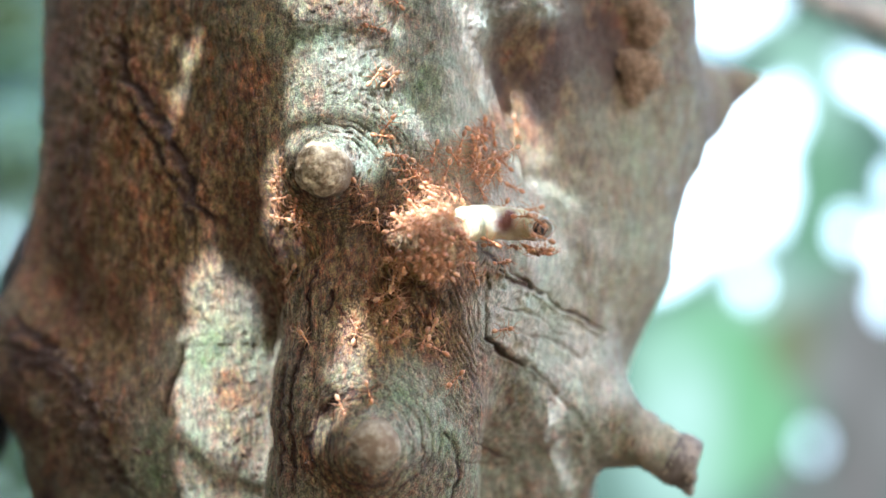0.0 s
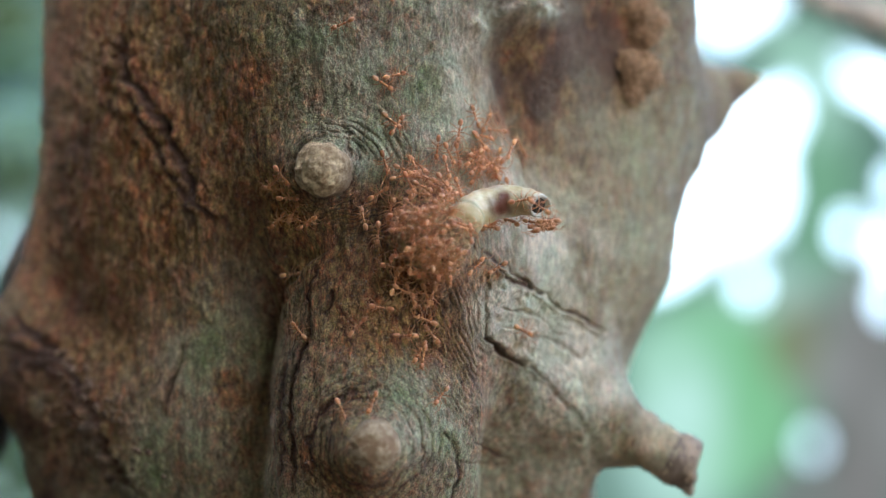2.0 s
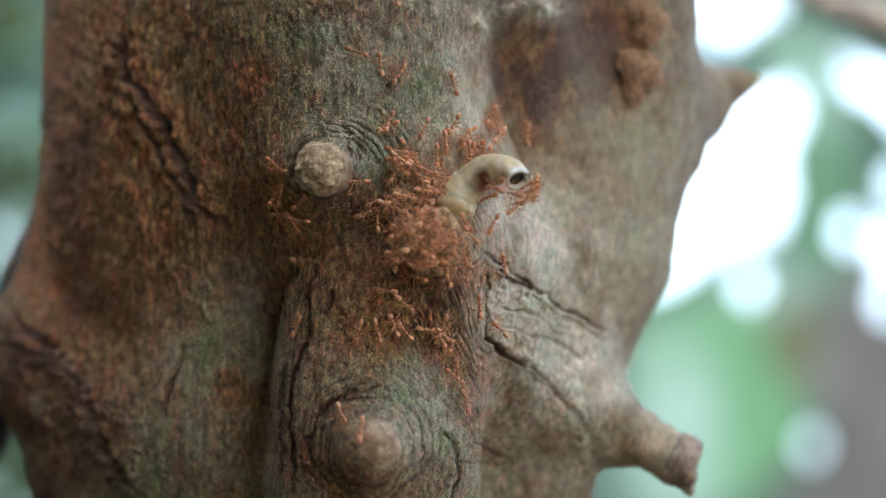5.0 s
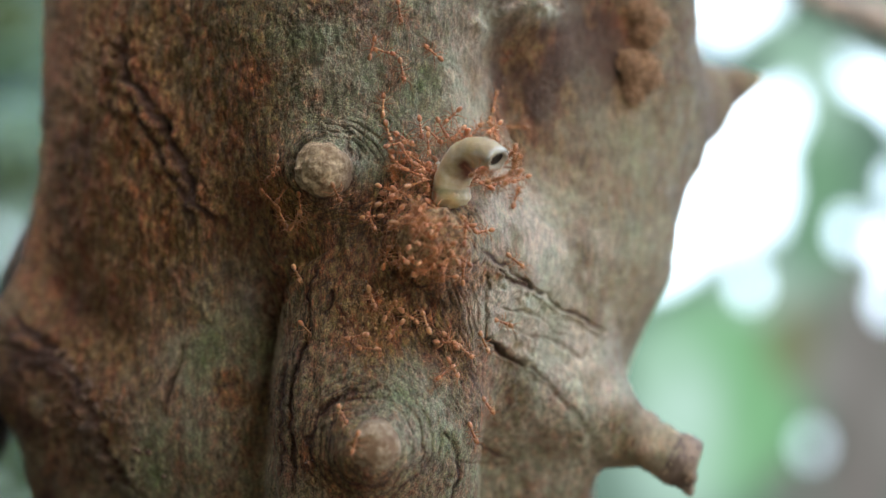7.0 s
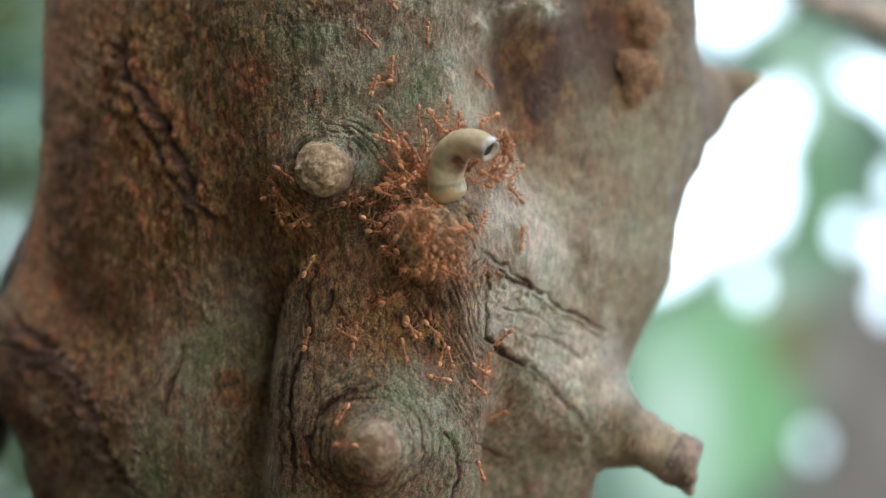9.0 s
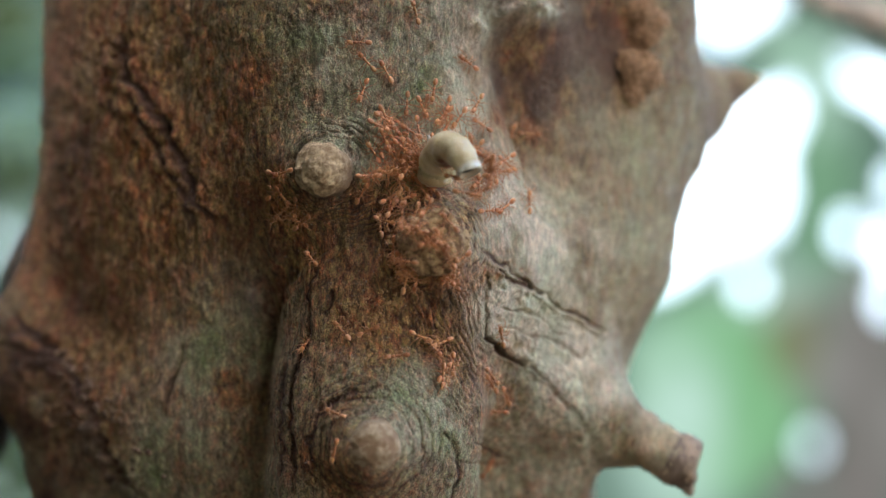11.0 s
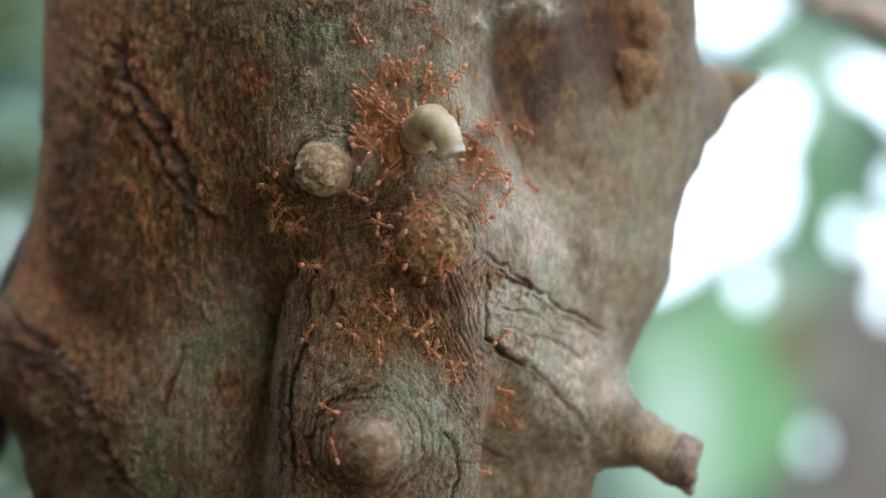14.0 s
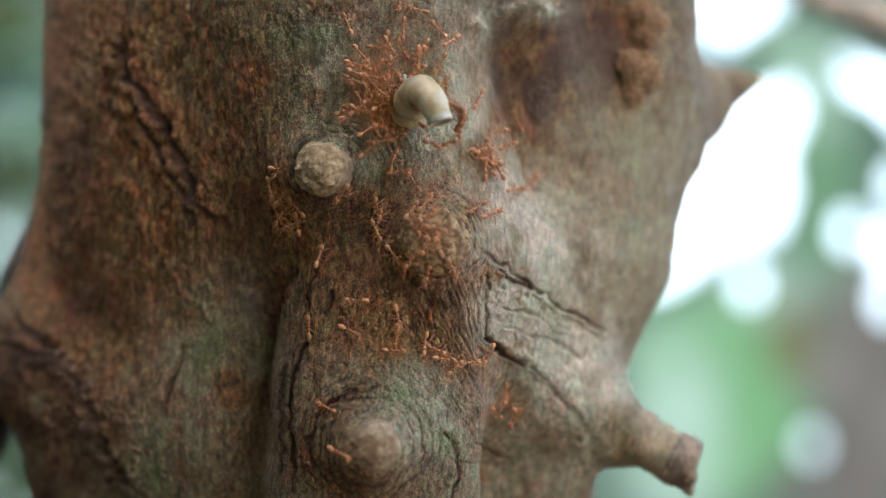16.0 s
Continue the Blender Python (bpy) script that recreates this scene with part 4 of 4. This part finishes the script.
def over_flank(hull):
    return all(any(((x - hx) / rx) ** 2 + ((y - hy) / ry) ** 2 < 1 for hx, hy, rx, ry in veiled) for x, y in hull)


# added twig out of view that first covers the left flecks
twig = shade_canopy("leafy_twig", "unseen small leafy twig added to shade the flank, swaying in the wind overhead", 0.34, 8, over_flank, 0.02, 12, (0.05, 0.09), (290, 560))

# ---- clump of fibre and loose flakes on the bark ----
clump = tagged(new("fibre_clump"), "brown crumbly clump of wood fibre stuck on bark", "debris")
clump.matrix_world = SITE
rng = random.Random(3)
strands = []
for wide, bow in ((0.00025, 0.0005), (0.0004, 0.0012), (0.0006, 0.0008)):
    bm = bmesh.new()
    tube(bm, [(-0.0035, 0, -0.0006), (-0.001, 0.0003, bow), (0.0015, 0.0004, bow * 1.4), (0.0042, 0.001, bow * 0.6)], [wide * 0.5, wide * 0.8, wide * 0.7, wide * 0.3], 5, wob=0.3, rng=rng)
    strands.append(bpy.data.meshes.new("fibre"))
    bm.to_mesh(strands[-1])
    bm.free()
for cu, cv, r in ((1134, 20, 0.0028), (1150, 42, 0.0036), (1138, 62, 0.0031), (1112, 112, 0.0032), (1136, 122, 0.0038), (1124, 144, 0.0036), (1144, 140, 0.0028), (1118, 168, 0.0018)):
    p, nrm = on_bark(cu, cv)
    bm = bmesh.new()
    ball(bm, (0, 0, 0), (r * 0.6, r * 0.5, r * 0.55), 20, 14)
    for w in bm.verts:
        w.co += w.co.normalized() * 0.0030 * noise.fractal(w.co * 240 + Vector((cu, 0, 0)), 1, 2, 4)
    part("lump", bm, FIBRE, clump).location = p + nrm * r * 0.2
    for i in range(64):
        d = Vector((rng.gauss(0, 1), rng.gauss(0, 1) - 0.7, rng.gauss(0, 1))).normalized()
        e = Vector((rng.gauss(0, 1), rng.gauss(0, 1), rng.gauss(0, 1.2)))
        part("fibre", strands[i % 3], FIBRE, clump).matrix_local = frame_of(p + nrm * r * 0.3 + d * r * rng.uniform(0.8, 1.3), e, d)


# ---- the prey: a curved hollow piece that the ants haul up the trunk ----
def build_prey():
    thing = tagged(new("prey_piece"), "cream curved hollow piece of prey carried by ants", "prey")
    half, sag = 0.0118, 0.0078
    rad = (half * half + sag * sag) / (2 * sag)
    full = 2 * math.asin(min(1, half / rad))
    rings, sides = 34, 26
    spine = []
    for i in range(rings + 1):
        a = -full / 2 + full * i / rings
        spine.append(Vector((half + rad * math.sin(a), 0, rad * math.cos(a) - rad + sag)))
    bm = bmesh.new()
    layer = bm.verts.layers.float_color.new("stain_tone")
    radii = [0.0061 * (0.96 + 0.07 * math.sin(math.pi * (i / rings)) - 0.36 * (i / rings)) for i in range(rings + 1)]
    rows = tube(bm, spine, radii, sides, caps=False)
    for i, row in enumerate(rows):
        t = i / rings
        for k, w in enumerate(row):
            a = 2 * math.pi * k / sides
            q = w.co.copy()
            w.co += (q - spine[i]).normalized() * (0.0005 * noise.fractal(q * 220, 1, 2, 4) + 0.00008 * math.sin(t * 40))
            if i < 2:
                w.co += (spine[0] - spine[2]) * (0.2 + 0.5 * noise.noise(Vector((math.cos(a) * 2, math.sin(a) * 2, 3)))) * (1 if i == 0 else 0.5)
            spot, inner = spine[19] + Vector((0, -0.0042, -0.0032)), spine[17] + Vector((0, -0.0008, -0.0054))
            red = max(0, 0.5 * noise.noise(q * 330 + Vector((3, 1, 0))) + 0.25 * (t - 0.55)) + max(0, 1.1 - (q - spot).length / 0.0024) + max(0, 1.45 - (q - inner).length / 0.0036)
            green = max(0, 1 - abs(t - 0.08) / 0.06) * (0.5 + noise.noise(q * 500)) * 0.8
            w[layer] = (min(1, red), min(1, max(0, green)), max(0, min(1, (t - 0.94) / 0.06)), 1)
    skin_ob = part("skin", bm, PREY, thing, "cream glossy skin with a dark red spot")
    end, way = spine[-1], (spine[-1] - spine[-2]).normalized()
    side = Vector((0, 1, 0))
    up = way.cross(side)
    bm = bmesh.new()
    tip_r = radii[-1]
    prof = [(tip_r * 0.99, -0.0008), (tip_r * 1.0, 0.0001), (tip_r * 0.93, 0.0005), (tip_r * 0.80, 0.0003), (tip_r * 0.66, -0.0012)]
    rr = [[bm.verts.new(end + way * (z + 0.0004 * noise.noise(Vector((k, z * 900, 0)))) + (side * math.cos(6.2832 * k / 22) + up * math.sin(6.2832 * k / 22)) * r * (1 + 0.16 * noise.noise(Vector((math.cos(6.2832 * k / 22) * 1.6, math.sin(6.2832 * k / 22) * 1.6, 2 + r * 90))))) for k in range(22)] for r, z in prof]
    for a, b in zip(rr, rr[1:]):
        for k in range(22):
            bm.faces.new((a[k], a[(k + 1) % 22], b[(k + 1) % 22], b[k]))
    part("rim", bm, WHITE, thing, "white torn rim of the open end")
    # a near-black plug gives the open end its inner shade by colour
    bm = bmesh.new()
    tube(bm, [end - way * 0.006, end - way * 0.003, end - way * 0.0009], [tip_r * 0.3, tip_r * 0.55, tip_r * 0.70], 18)
    part("cavity", bm, HOLLOW_SHADE, thing, "dark plug that stands for the shade inside the open end")
    bm = bmesh.new()
    tube(bm, [(-0.001, 0.001, 0.002), (-0.0005, 0, 0.0075), (0.0005, -0.0005, 0.0125)], [0.0013, 0.0011, 0.0005], 8)
    part("sliver", bm, WHITE, thing, "white sliver of bone at the torn end")
    bm = bmesh.new()
    ball(bm, spine[0], (0.0036, radii[0] * 1.0, radii[0] * 1.0), 22, 14, (spine[1] - spine[0]).to_track_quat("X", "Z"))
    for w in bm.verts:
        w.co += Vector((0.0006 * noise.noise(w.co * 600), 0, 0.0006 * noise.noise(w.co * 700)))
    part("torn_end", bm, PREY, thing)
    return thing


prey = build_prey()
HAUL = [  # seconds, base of the piece (chart u, v), its tip (u, v), the way that its back bulges
    (0.0, 824, 398, 957, 406, (0.0, 0.95, 0.15)), (1.0, 824, 394, 958, 384, (0.0, 0.92, 0.3)), (2.0, 823, 390, 957, 366, (-0.1, 0.85, 0.45)), (3.0, 820, 386, 946, 352, (-0.15, 0.75, 0.6)),
    (4.0, 815, 376, 936, 338, (-0.2, 0.6, 0.75)), (5.2, 806, 365, 908, 318, (-0.3, 0.65, 0.65)), (6.3, 800, 356, 886, 298, (-0.45, 0.62, 0.6)), (7.0, 799, 350, 878, 288, (-0.5, 0.5, 0.7)),
    (8.2, 797, 344, 870, 276, (-0.6, 0.3, 0.75)), (9.2, 791, 336, 863, 270, (-0.55, 0.25, 0.8)), (10.3, 779, 319, 849, 297, (-0.25, 0.1, 0.85)), (11.3, 768, 305, 824, 311, (-0.2, 0.0, 0.9)),
    (12.0, 760, 293, 816, 309, (-0.2, 0.0, 0.9)), (12.5, 755, 283, 811, 304, (-0.2, 0.0, 0.9)), (13.2, 747, 266, 802, 292, (-0.2, 0.0, 0.9)), (13.8, 740, 252, 795, 280, (-0.2, 0.0, 0.9)),
    (14.5, 744, 240, 824, 274, (-0.2, 0.0, 0.9)), (15.2, 736, 219, 815, 250, (-0.2, 0.0, 0.9)), (16.0, 726, 202, 779, 224, (-0.2, 0.0, 0.9))]


def haul_pose(u0, v0, u1, v1, bulge):
    p, nrm = on_bark(u0, v0)
    a = chart(u0, v0, p.y - 0.0055)
    flat = chart(u1, v1, a.y) - a
    chord = 0.0236
    flat = flat.normalized() * min(flat.length, chord)
    b = a + flat
    b.y -= math.sqrt(max(0, chord ** 2 - flat.length ** 2))
    x = (b - a).normalized()
    return frame_of(a, x, Vector(bulge) - x * Vector(bulge).dot(x))


haul_rows = [(t, haul_pose(u0, v0, u1, v1, w)) for t, u0, v0, u1, v1, w in HAUL]


def haul_at(t):
    """The piece's base on the chart at t seconds."""
    ts = [r[0] for r in HAUL]
    return float(np.interp(t, ts, [r[1] for r in HAUL])), float(np.interp(t, ts, [r[2] for r in HAUL]))


def haul_matrix(t):
    for (t0, a), (t1, b) in zip(haul_rows, haul_rows[1:]):
        if t <= t1:
            f = (t - t0) / (t1 - t0)
            return a.lerp(b, max(0, f))
    return haul_rows[-1][1]


# ---- ants ----
MM = 0.00098


def build_ant():
    """A slender reddish ant, 9 mm long, facing +x, standing on z = 0."""
    thing = tagged(new("ant"), "slender reddish-orange ant on the bark", "ant", "ants hauling the prey")
    bm = bmesh.new()
    ball(bm, (0, 0, 0), (1.05 * MM, 0.82 * MM, 0.70 * MM), 12, 8)
    ball(bm, (-0.55 * MM, 0.42 * MM, 0.1 * MM), (0.45 * MM, 0.42 * MM, 0.45 * MM), 8, 6)
    ball(bm, (-0.55 * MM, -0.42 * MM, 0.1 * MM), (0.45 * MM, 0.42 * MM, 0.45 * MM), 8, 6)
    for s in (-1, 1):
        tube(bm, [(0.8 * MM, 0.4 * s * MM, -0.1 * MM), (1.4 * MM, 0.42 * s * MM, -0.2 * MM), (1.75 * MM, 0.1 * s * MM, -0.25 * MM)], [0.2 * MM, 0.15 * MM, 0.05 * MM], 5)
    head = part("head", bm, ANT, thing)
    head.location = (2.9 * MM, 0, 1.75 * MM)
    for s in (-1, 1):
        bm = bmesh.new()
        tube(bm, [(0.5 * MM, 0.3 * s * MM, 0.4 * MM), (1.3 * MM, 1.5 * s * MM, 1.0 * MM), (2.6 * MM, 1.9 * s * MM, 0.4 * MM), (3.8 * MM, 1.6 * s * MM, -0.1 * MM)], [0.13 * MM, 0.11 * MM, 0.10 * MM, 0.08 * MM], 5)
        part("antenna", bm, ANT, head)
    bm = bmesh.new()
    ball(bm, (1.15 * MM, 0, 1.6 * MM), (0.85 * MM, 0.52 * MM, 0.55 * MM), 10, 7)
    ball(bm, (0.15 * MM, 0, 1.5 * MM), (0.75 * MM, 0.36 * MM, 0.40 * MM), 8, 6)
    ball(bm, (-0.75 * MM, 0, 1.55 * MM), (0.70 * MM, 0.44 * MM, 0.48 * MM), 8, 6)
    ball(bm, (-1.6 * MM, 0, 1.5 * MM), (0.42 * MM, 0.22 * MM, 0.30 * MM), 8, 6)
    tube(bm, [(2.2 * MM, 0, 1.7 * MM), (1.7 * MM, 0, 1.65 * MM)], [0.22 * MM, 0.3 * MM], 6)
    tube(bm, [(-1.2 * MM, 0, 1.5 * MM), (-2.1 * MM, 0, 1.55 * MM)], [0.2 * MM, 0.16 * MM], 6)
    part("thorax", bm, ANT, thing)
    bm = bmesh.new()
    ball(bm, (-3.1 * MM, 0, 1.7 * MM), (1.25 * MM, 0.80 * MM, 0.78 * MM), 14, 9)
    part("gaster", bm, ANT_DARK, thing)
    for s in (-1, 1):
        for x, fx, fy in ((1.1, 2.6, 2.6), (0.2, 0.3, 3.3), (-0.6, -2.6, 3.0)):
            bm = bmesh.new()
            tube(bm, [(0, 0, 0), (fx * 0.30 * MM, s * fy * 0.42 * MM, 0.95 * MM), (fx * 0.62 * MM, s * fy * 0.72 * MM, -0.1 * MM), (fx * 0.85 * MM, s * fy * 0.98 * MM, -1.15 * MM), (fx * MM, s * fy * 1.08 * MM, -1.28 * MM)],
                 [0.15 * MM, 0.14 * MM, 0.11 * MM, 0.08 * MM, 0.05 * MM], 5)
            part("leg", bm, ANT, thing).location = (x * MM, s * 0.35 * MM, 1.3 * MM)
    return thing


ANTS = []   # (thing, its rows, whether it walks)


def drift(seed, t, rate=0.35):
    """A smooth wandering pair, about -1 to 1."""
    return noise.noise(Vector((seed * 7.31, t * rate, 0.0))) * 1.7, noise.noise(Vector((seed * 7.31, t * rate, 9.0))) * 1.7


def ant_rows(place, seed, step=0.5, heading=None, lift=None):
    """Rows of an ant whose chart place at t is place(t). It looks where it goes, or along heading(t)."""
    rows, last = [], None
    count = round(16 / step)
    for i in range(count + 1):
        t = i * step
        u, v = place(t)
        p, nrm = on_bark(u, v)
        if heading:
            hx, hy = heading(t)
        else:
            (u0, v0), (u1, v1) = place(max(0, t - 0.3)), place(min(16, t + 0.3))
            hx, hy = u1 - u0, v1 - v0
            if math.hypot(hx, hy) < 2 and last:
                hx, hy = math.cos(last), -math.sin(last)
        a = math.atan2(-hy, hx)
        if last is not None:
            turn = (a - last + math.pi) % (2 * math.pi) - math.pi
            a = last + max(-1.0, min(1.0, turn))
        last = a
        q, _ = on_bark(u + math.cos(a) * 14, v - math.sin(a) * 14)
        q2, _ = on_bark(u - math.cos(a) * 14, v + math.sin(a) * 14)
        fwd = q - q2
        if fwd.length < 1e-4 or abs(fwd.y) > 0.012:
            fwd = Vector((math.cos(a), 0, math.sin(a)))
        up = (nrm + Vector((0, -0.9, 0))).normalized()
        fwd = (fwd.normalized() + Vector((math.cos(a), 0, math.sin(a))) * 0.7)
        tilt = pose(0, 0, 0, 16 * math.sin(seed * 3.7), 14 * math.sin(seed * 5.1)) if lift else pose(0, 0, 0)
        rows.append((t, SITE @ frame_of(p + up * (lift(t) if lift else 0.0), fwd, up) @ tilt))
    return rows


first_ant = build_ant()
rng = random.Random(21)


def add_ant(rows, walks):
    if ANTS:
        ob = copy_thing(first_ant, rows[0][1])
    else:
        ob = first_ant
        ob.matrix_basis = rows[0][1]
    ANTS.append((ob, rows, walks))


def crowd_round_prey(count):
    """Haulers: heads to the piece, mostly on its left and above it."""
    for i in range(count):
        ang = math.radians(rng.gauss(140, 52))
        far_off = rng.uniform(28, 122) + 16 * max(0, math.sin(ang))
        s, rise = 100 + i, rng.uniform(0.0, 0.0055)
        tired = rng.uniform(-0.12, 0.12)

        def place(t, ang=ang, far_off=far_off, s=s):
            bu, bv = haul_at(t)
            dx, dy = drift(s, t)
            return bu - 4 + math.cos(ang) * far_off * 0.95 + 9 * dx, bv - 6 - math.sin(ang) * far_off + 9 * dy

        def heading(t, ang=ang, s=s, tired=tired):
            dx, dy = drift(s + 50, t)
            a = ang + math.pi + 0.7 * dx + 4 * tired
            return math.cos(a), -math.sin(a)

        add_ant(ant_rows(place, s, 0.5, heading, lambda t, r=rise: r), False)


def riders(count):
    """Ants that hold on to the piece itself, round its open end and its far side."""
    for i in range(count):
        t_on, a = rng.choice((0.35, 0.6, 0.8, 0.95, 1.0, 1.0)), rng.uniform(0.9, 3.6)
        half, sag = 0.0118, 0.0078
        x = t_on * 0.0236
        z = sag * (1 - ((x - half) / half) ** 2)
        out = Vector((0.2 * rng.uniform(-1, 1), math.sin(a), math.cos(a) * 0.6)).normalized()
        at = Vector((x, 0, z)) + out * 0.0055
        rel = frame_of(at, Vector((rng.uniform(-1, 1), rng.uniform(-1, 1), rng.uniform(-1, 1))), out)
        rows = []
        for k in range(33):
            t = k * 0.5
            dx, dy = drift(300 + i, t)
            rows.append((t, SITE @ haul_matrix(t) @ rel @ pose(0, 0, 0, 0, 0, 25 * dx)))
        add_ant(rows, False)


def milling(count, cu, cv, ru, rv, roam, rate, seed, walks=True, ring=False, leave=()):
    """Ants that wander about one place."""
    for i in range(count):
        if ring:
            a, q = rng.uniform(0, 6.28), rng.uniform(0.75, 1.1)
            u0, v0 = cu + math.cos(a) * ru * q, cv + math.sin(a) * rv * q
        else:
            u0, v0 = cu + rng.gauss(0, 1) * ru, cv + rng.gauss(0, 1) * rv
        s = seed + i
        gone = rng.uniform(*leave) if leave and i % 4 else 99
        aim = (rng.uniform(-105, -15), rng.uniform(-85, 35))

        def place(t, u0=u0, v0=v0, s=s, gone=gone, aim=aim):
            dx, dy = drift(s, t, rate)
            f = float(smooth(gone, gone + 3.5, t))
            bu, bv = haul_at(t)
            return (u0 + roam * dx) * (1 - f) + (bu + aim[0] + 10 * dx) * f, (v0 + roam * dy) * (1 - f) + (bv + aim[1] + 10 * dy) * f

        add_ant(ant_rows(place, s), walks)


def runners(tracks, seed):
    """Ants that run along a way: (start s, end s, chart points). Before and after they idle at its ends."""
    for i, (t0, t1, way) in enumerate(tracks):
        n = len(way) - 1

        def place(t, t0=t0, t1=t1, way=way, n=n, s=seed + i):
            f = min(max((t - t0) / (t1 - t0), 0), 1) * n
            k = min(int(f), n - 1)
            dx, dy = drift(s, t, 0.6)
            return way[k][0] + (way[k + 1][0] - way[k][0]) * (f - k) + 8 * dx, way[k][1] + (way[k + 1][1] - way[k][1]) * (f - k) + 8 * dy

        add_ant(ant_rows(place, seed + i), True)


crowd_round_prey(38)
riders(12)
milling(22, 768, 432, 64, 60, 22, 0.30, 500, ring=True, leave=(7.0, 15.0))
milling(14, 765, 435, 32, 32, 25, 0.25, 540, leave=(2.5, 8.5))
milling(11, 745, 560, 75, 60, 40, 0.22, 560)
milling(4, 496, 335, 9, 18, 12, 0.25, 600, walks=False)
milling(4, 515, 378, 12, 10, 12, 0.25, 610, walks=False)
milling(5, 700, 130, 70, 55, 40, 0.22, 620)
milling(13, 875, 295, 32, 55, 35, 0.2, 660)
milling(3, 665, 310, 30, 40, 40, 0.25, 680)
milling(2, 655, 425, 40, 30, 25, 0.2, 700)
milling(3, 600, 620, 60, 50, 20, 0.15, 720)
runners([(0, 14, [(740, 470), (760, 560), (800, 650), (880, 700), (915, 740)]), (1, 13, [(760, 470), (780, 590), (850, 650), (890, 690)]), (3, 15, [(840, 480), (850, 600), (870, 680), (905, 715)]),
         (0, 12, [(760, 480), (785, 600), (800, 660)]), (2, 16, [(700, 500), (730, 580), (780, 640)]), (0, 9, [(700, 520), (800, 640), (820, 740), (850, 830)]),
         (1, 8, [(700, 460), (790, 660), (880, 735)]), (4, 12, [(880, 470), (920, 460), (935, 330)]), (0, 10, [(660, 690), (640, 770), (600, 800)]), (0, 11, [(850, 250), (830, 180), (760, 90), (740, 20)]),
         (2, 14, [(880, 280), (870, 160), (780, 60)]), (5, 16, [(690, 220), (650, 120), (620, 40)])], 800)


# ---- what moves ----
def motions():
    walk(prey, [(t, SITE @ m) for t, m in haul_rows])
    for i, (ob, rows, walks) in enumerate(ANTS):
        walk(ob, rows)
        if walks:
            for j, leg in enumerate(o for o in ob.children if o.name.startswith("leg")):
                at = leg.location.copy()
                walk(leg, [(k * 0.25, pose(*at, 0, 0, 13 * math.sin(k * 2.1 + j * 3.1 + i))) for k in range(65)])
    away = [(0.0, 0.0, 0.0), (0.5, 0.0, -0.001), (1.0, 0.001, -0.006), (1.25, 0.003, -0.016), (1.5, 0.006, -0.035), (2.0, 0.014, -0.084), (2.5, 0.016, -0.094), (3.0, 0.0165, -0.0955), (5, 0.0165, -0.0965), (8, 0.0155, -0.0955), (11, 0.0175, -0.096), (14, 0.0155, -0.0955), (16.0, 0.0165, -0.096)]
    gust = [(0.0, 0.0, 0.0), (0.25, -0.008, 0.001), (0.5, -0.028, 0.004), (0.8, -0.036, 0.005), (1.2, -0.030, 0.003), (2.0, -0.012, 0.0), (4.0, -0.004, 0.001), (9.0, -0.006, 0.0), (16.0, -0.004, 0.001)]
    walk(twig, [(t, SITE @ Matrix.Translation(SX * a + SY * b)) for t, a, b in gust])
    walk(swaying, [(t, SITE @ Matrix.Translation(SX * a + SY * b)) for t, a, b in away])


motions()
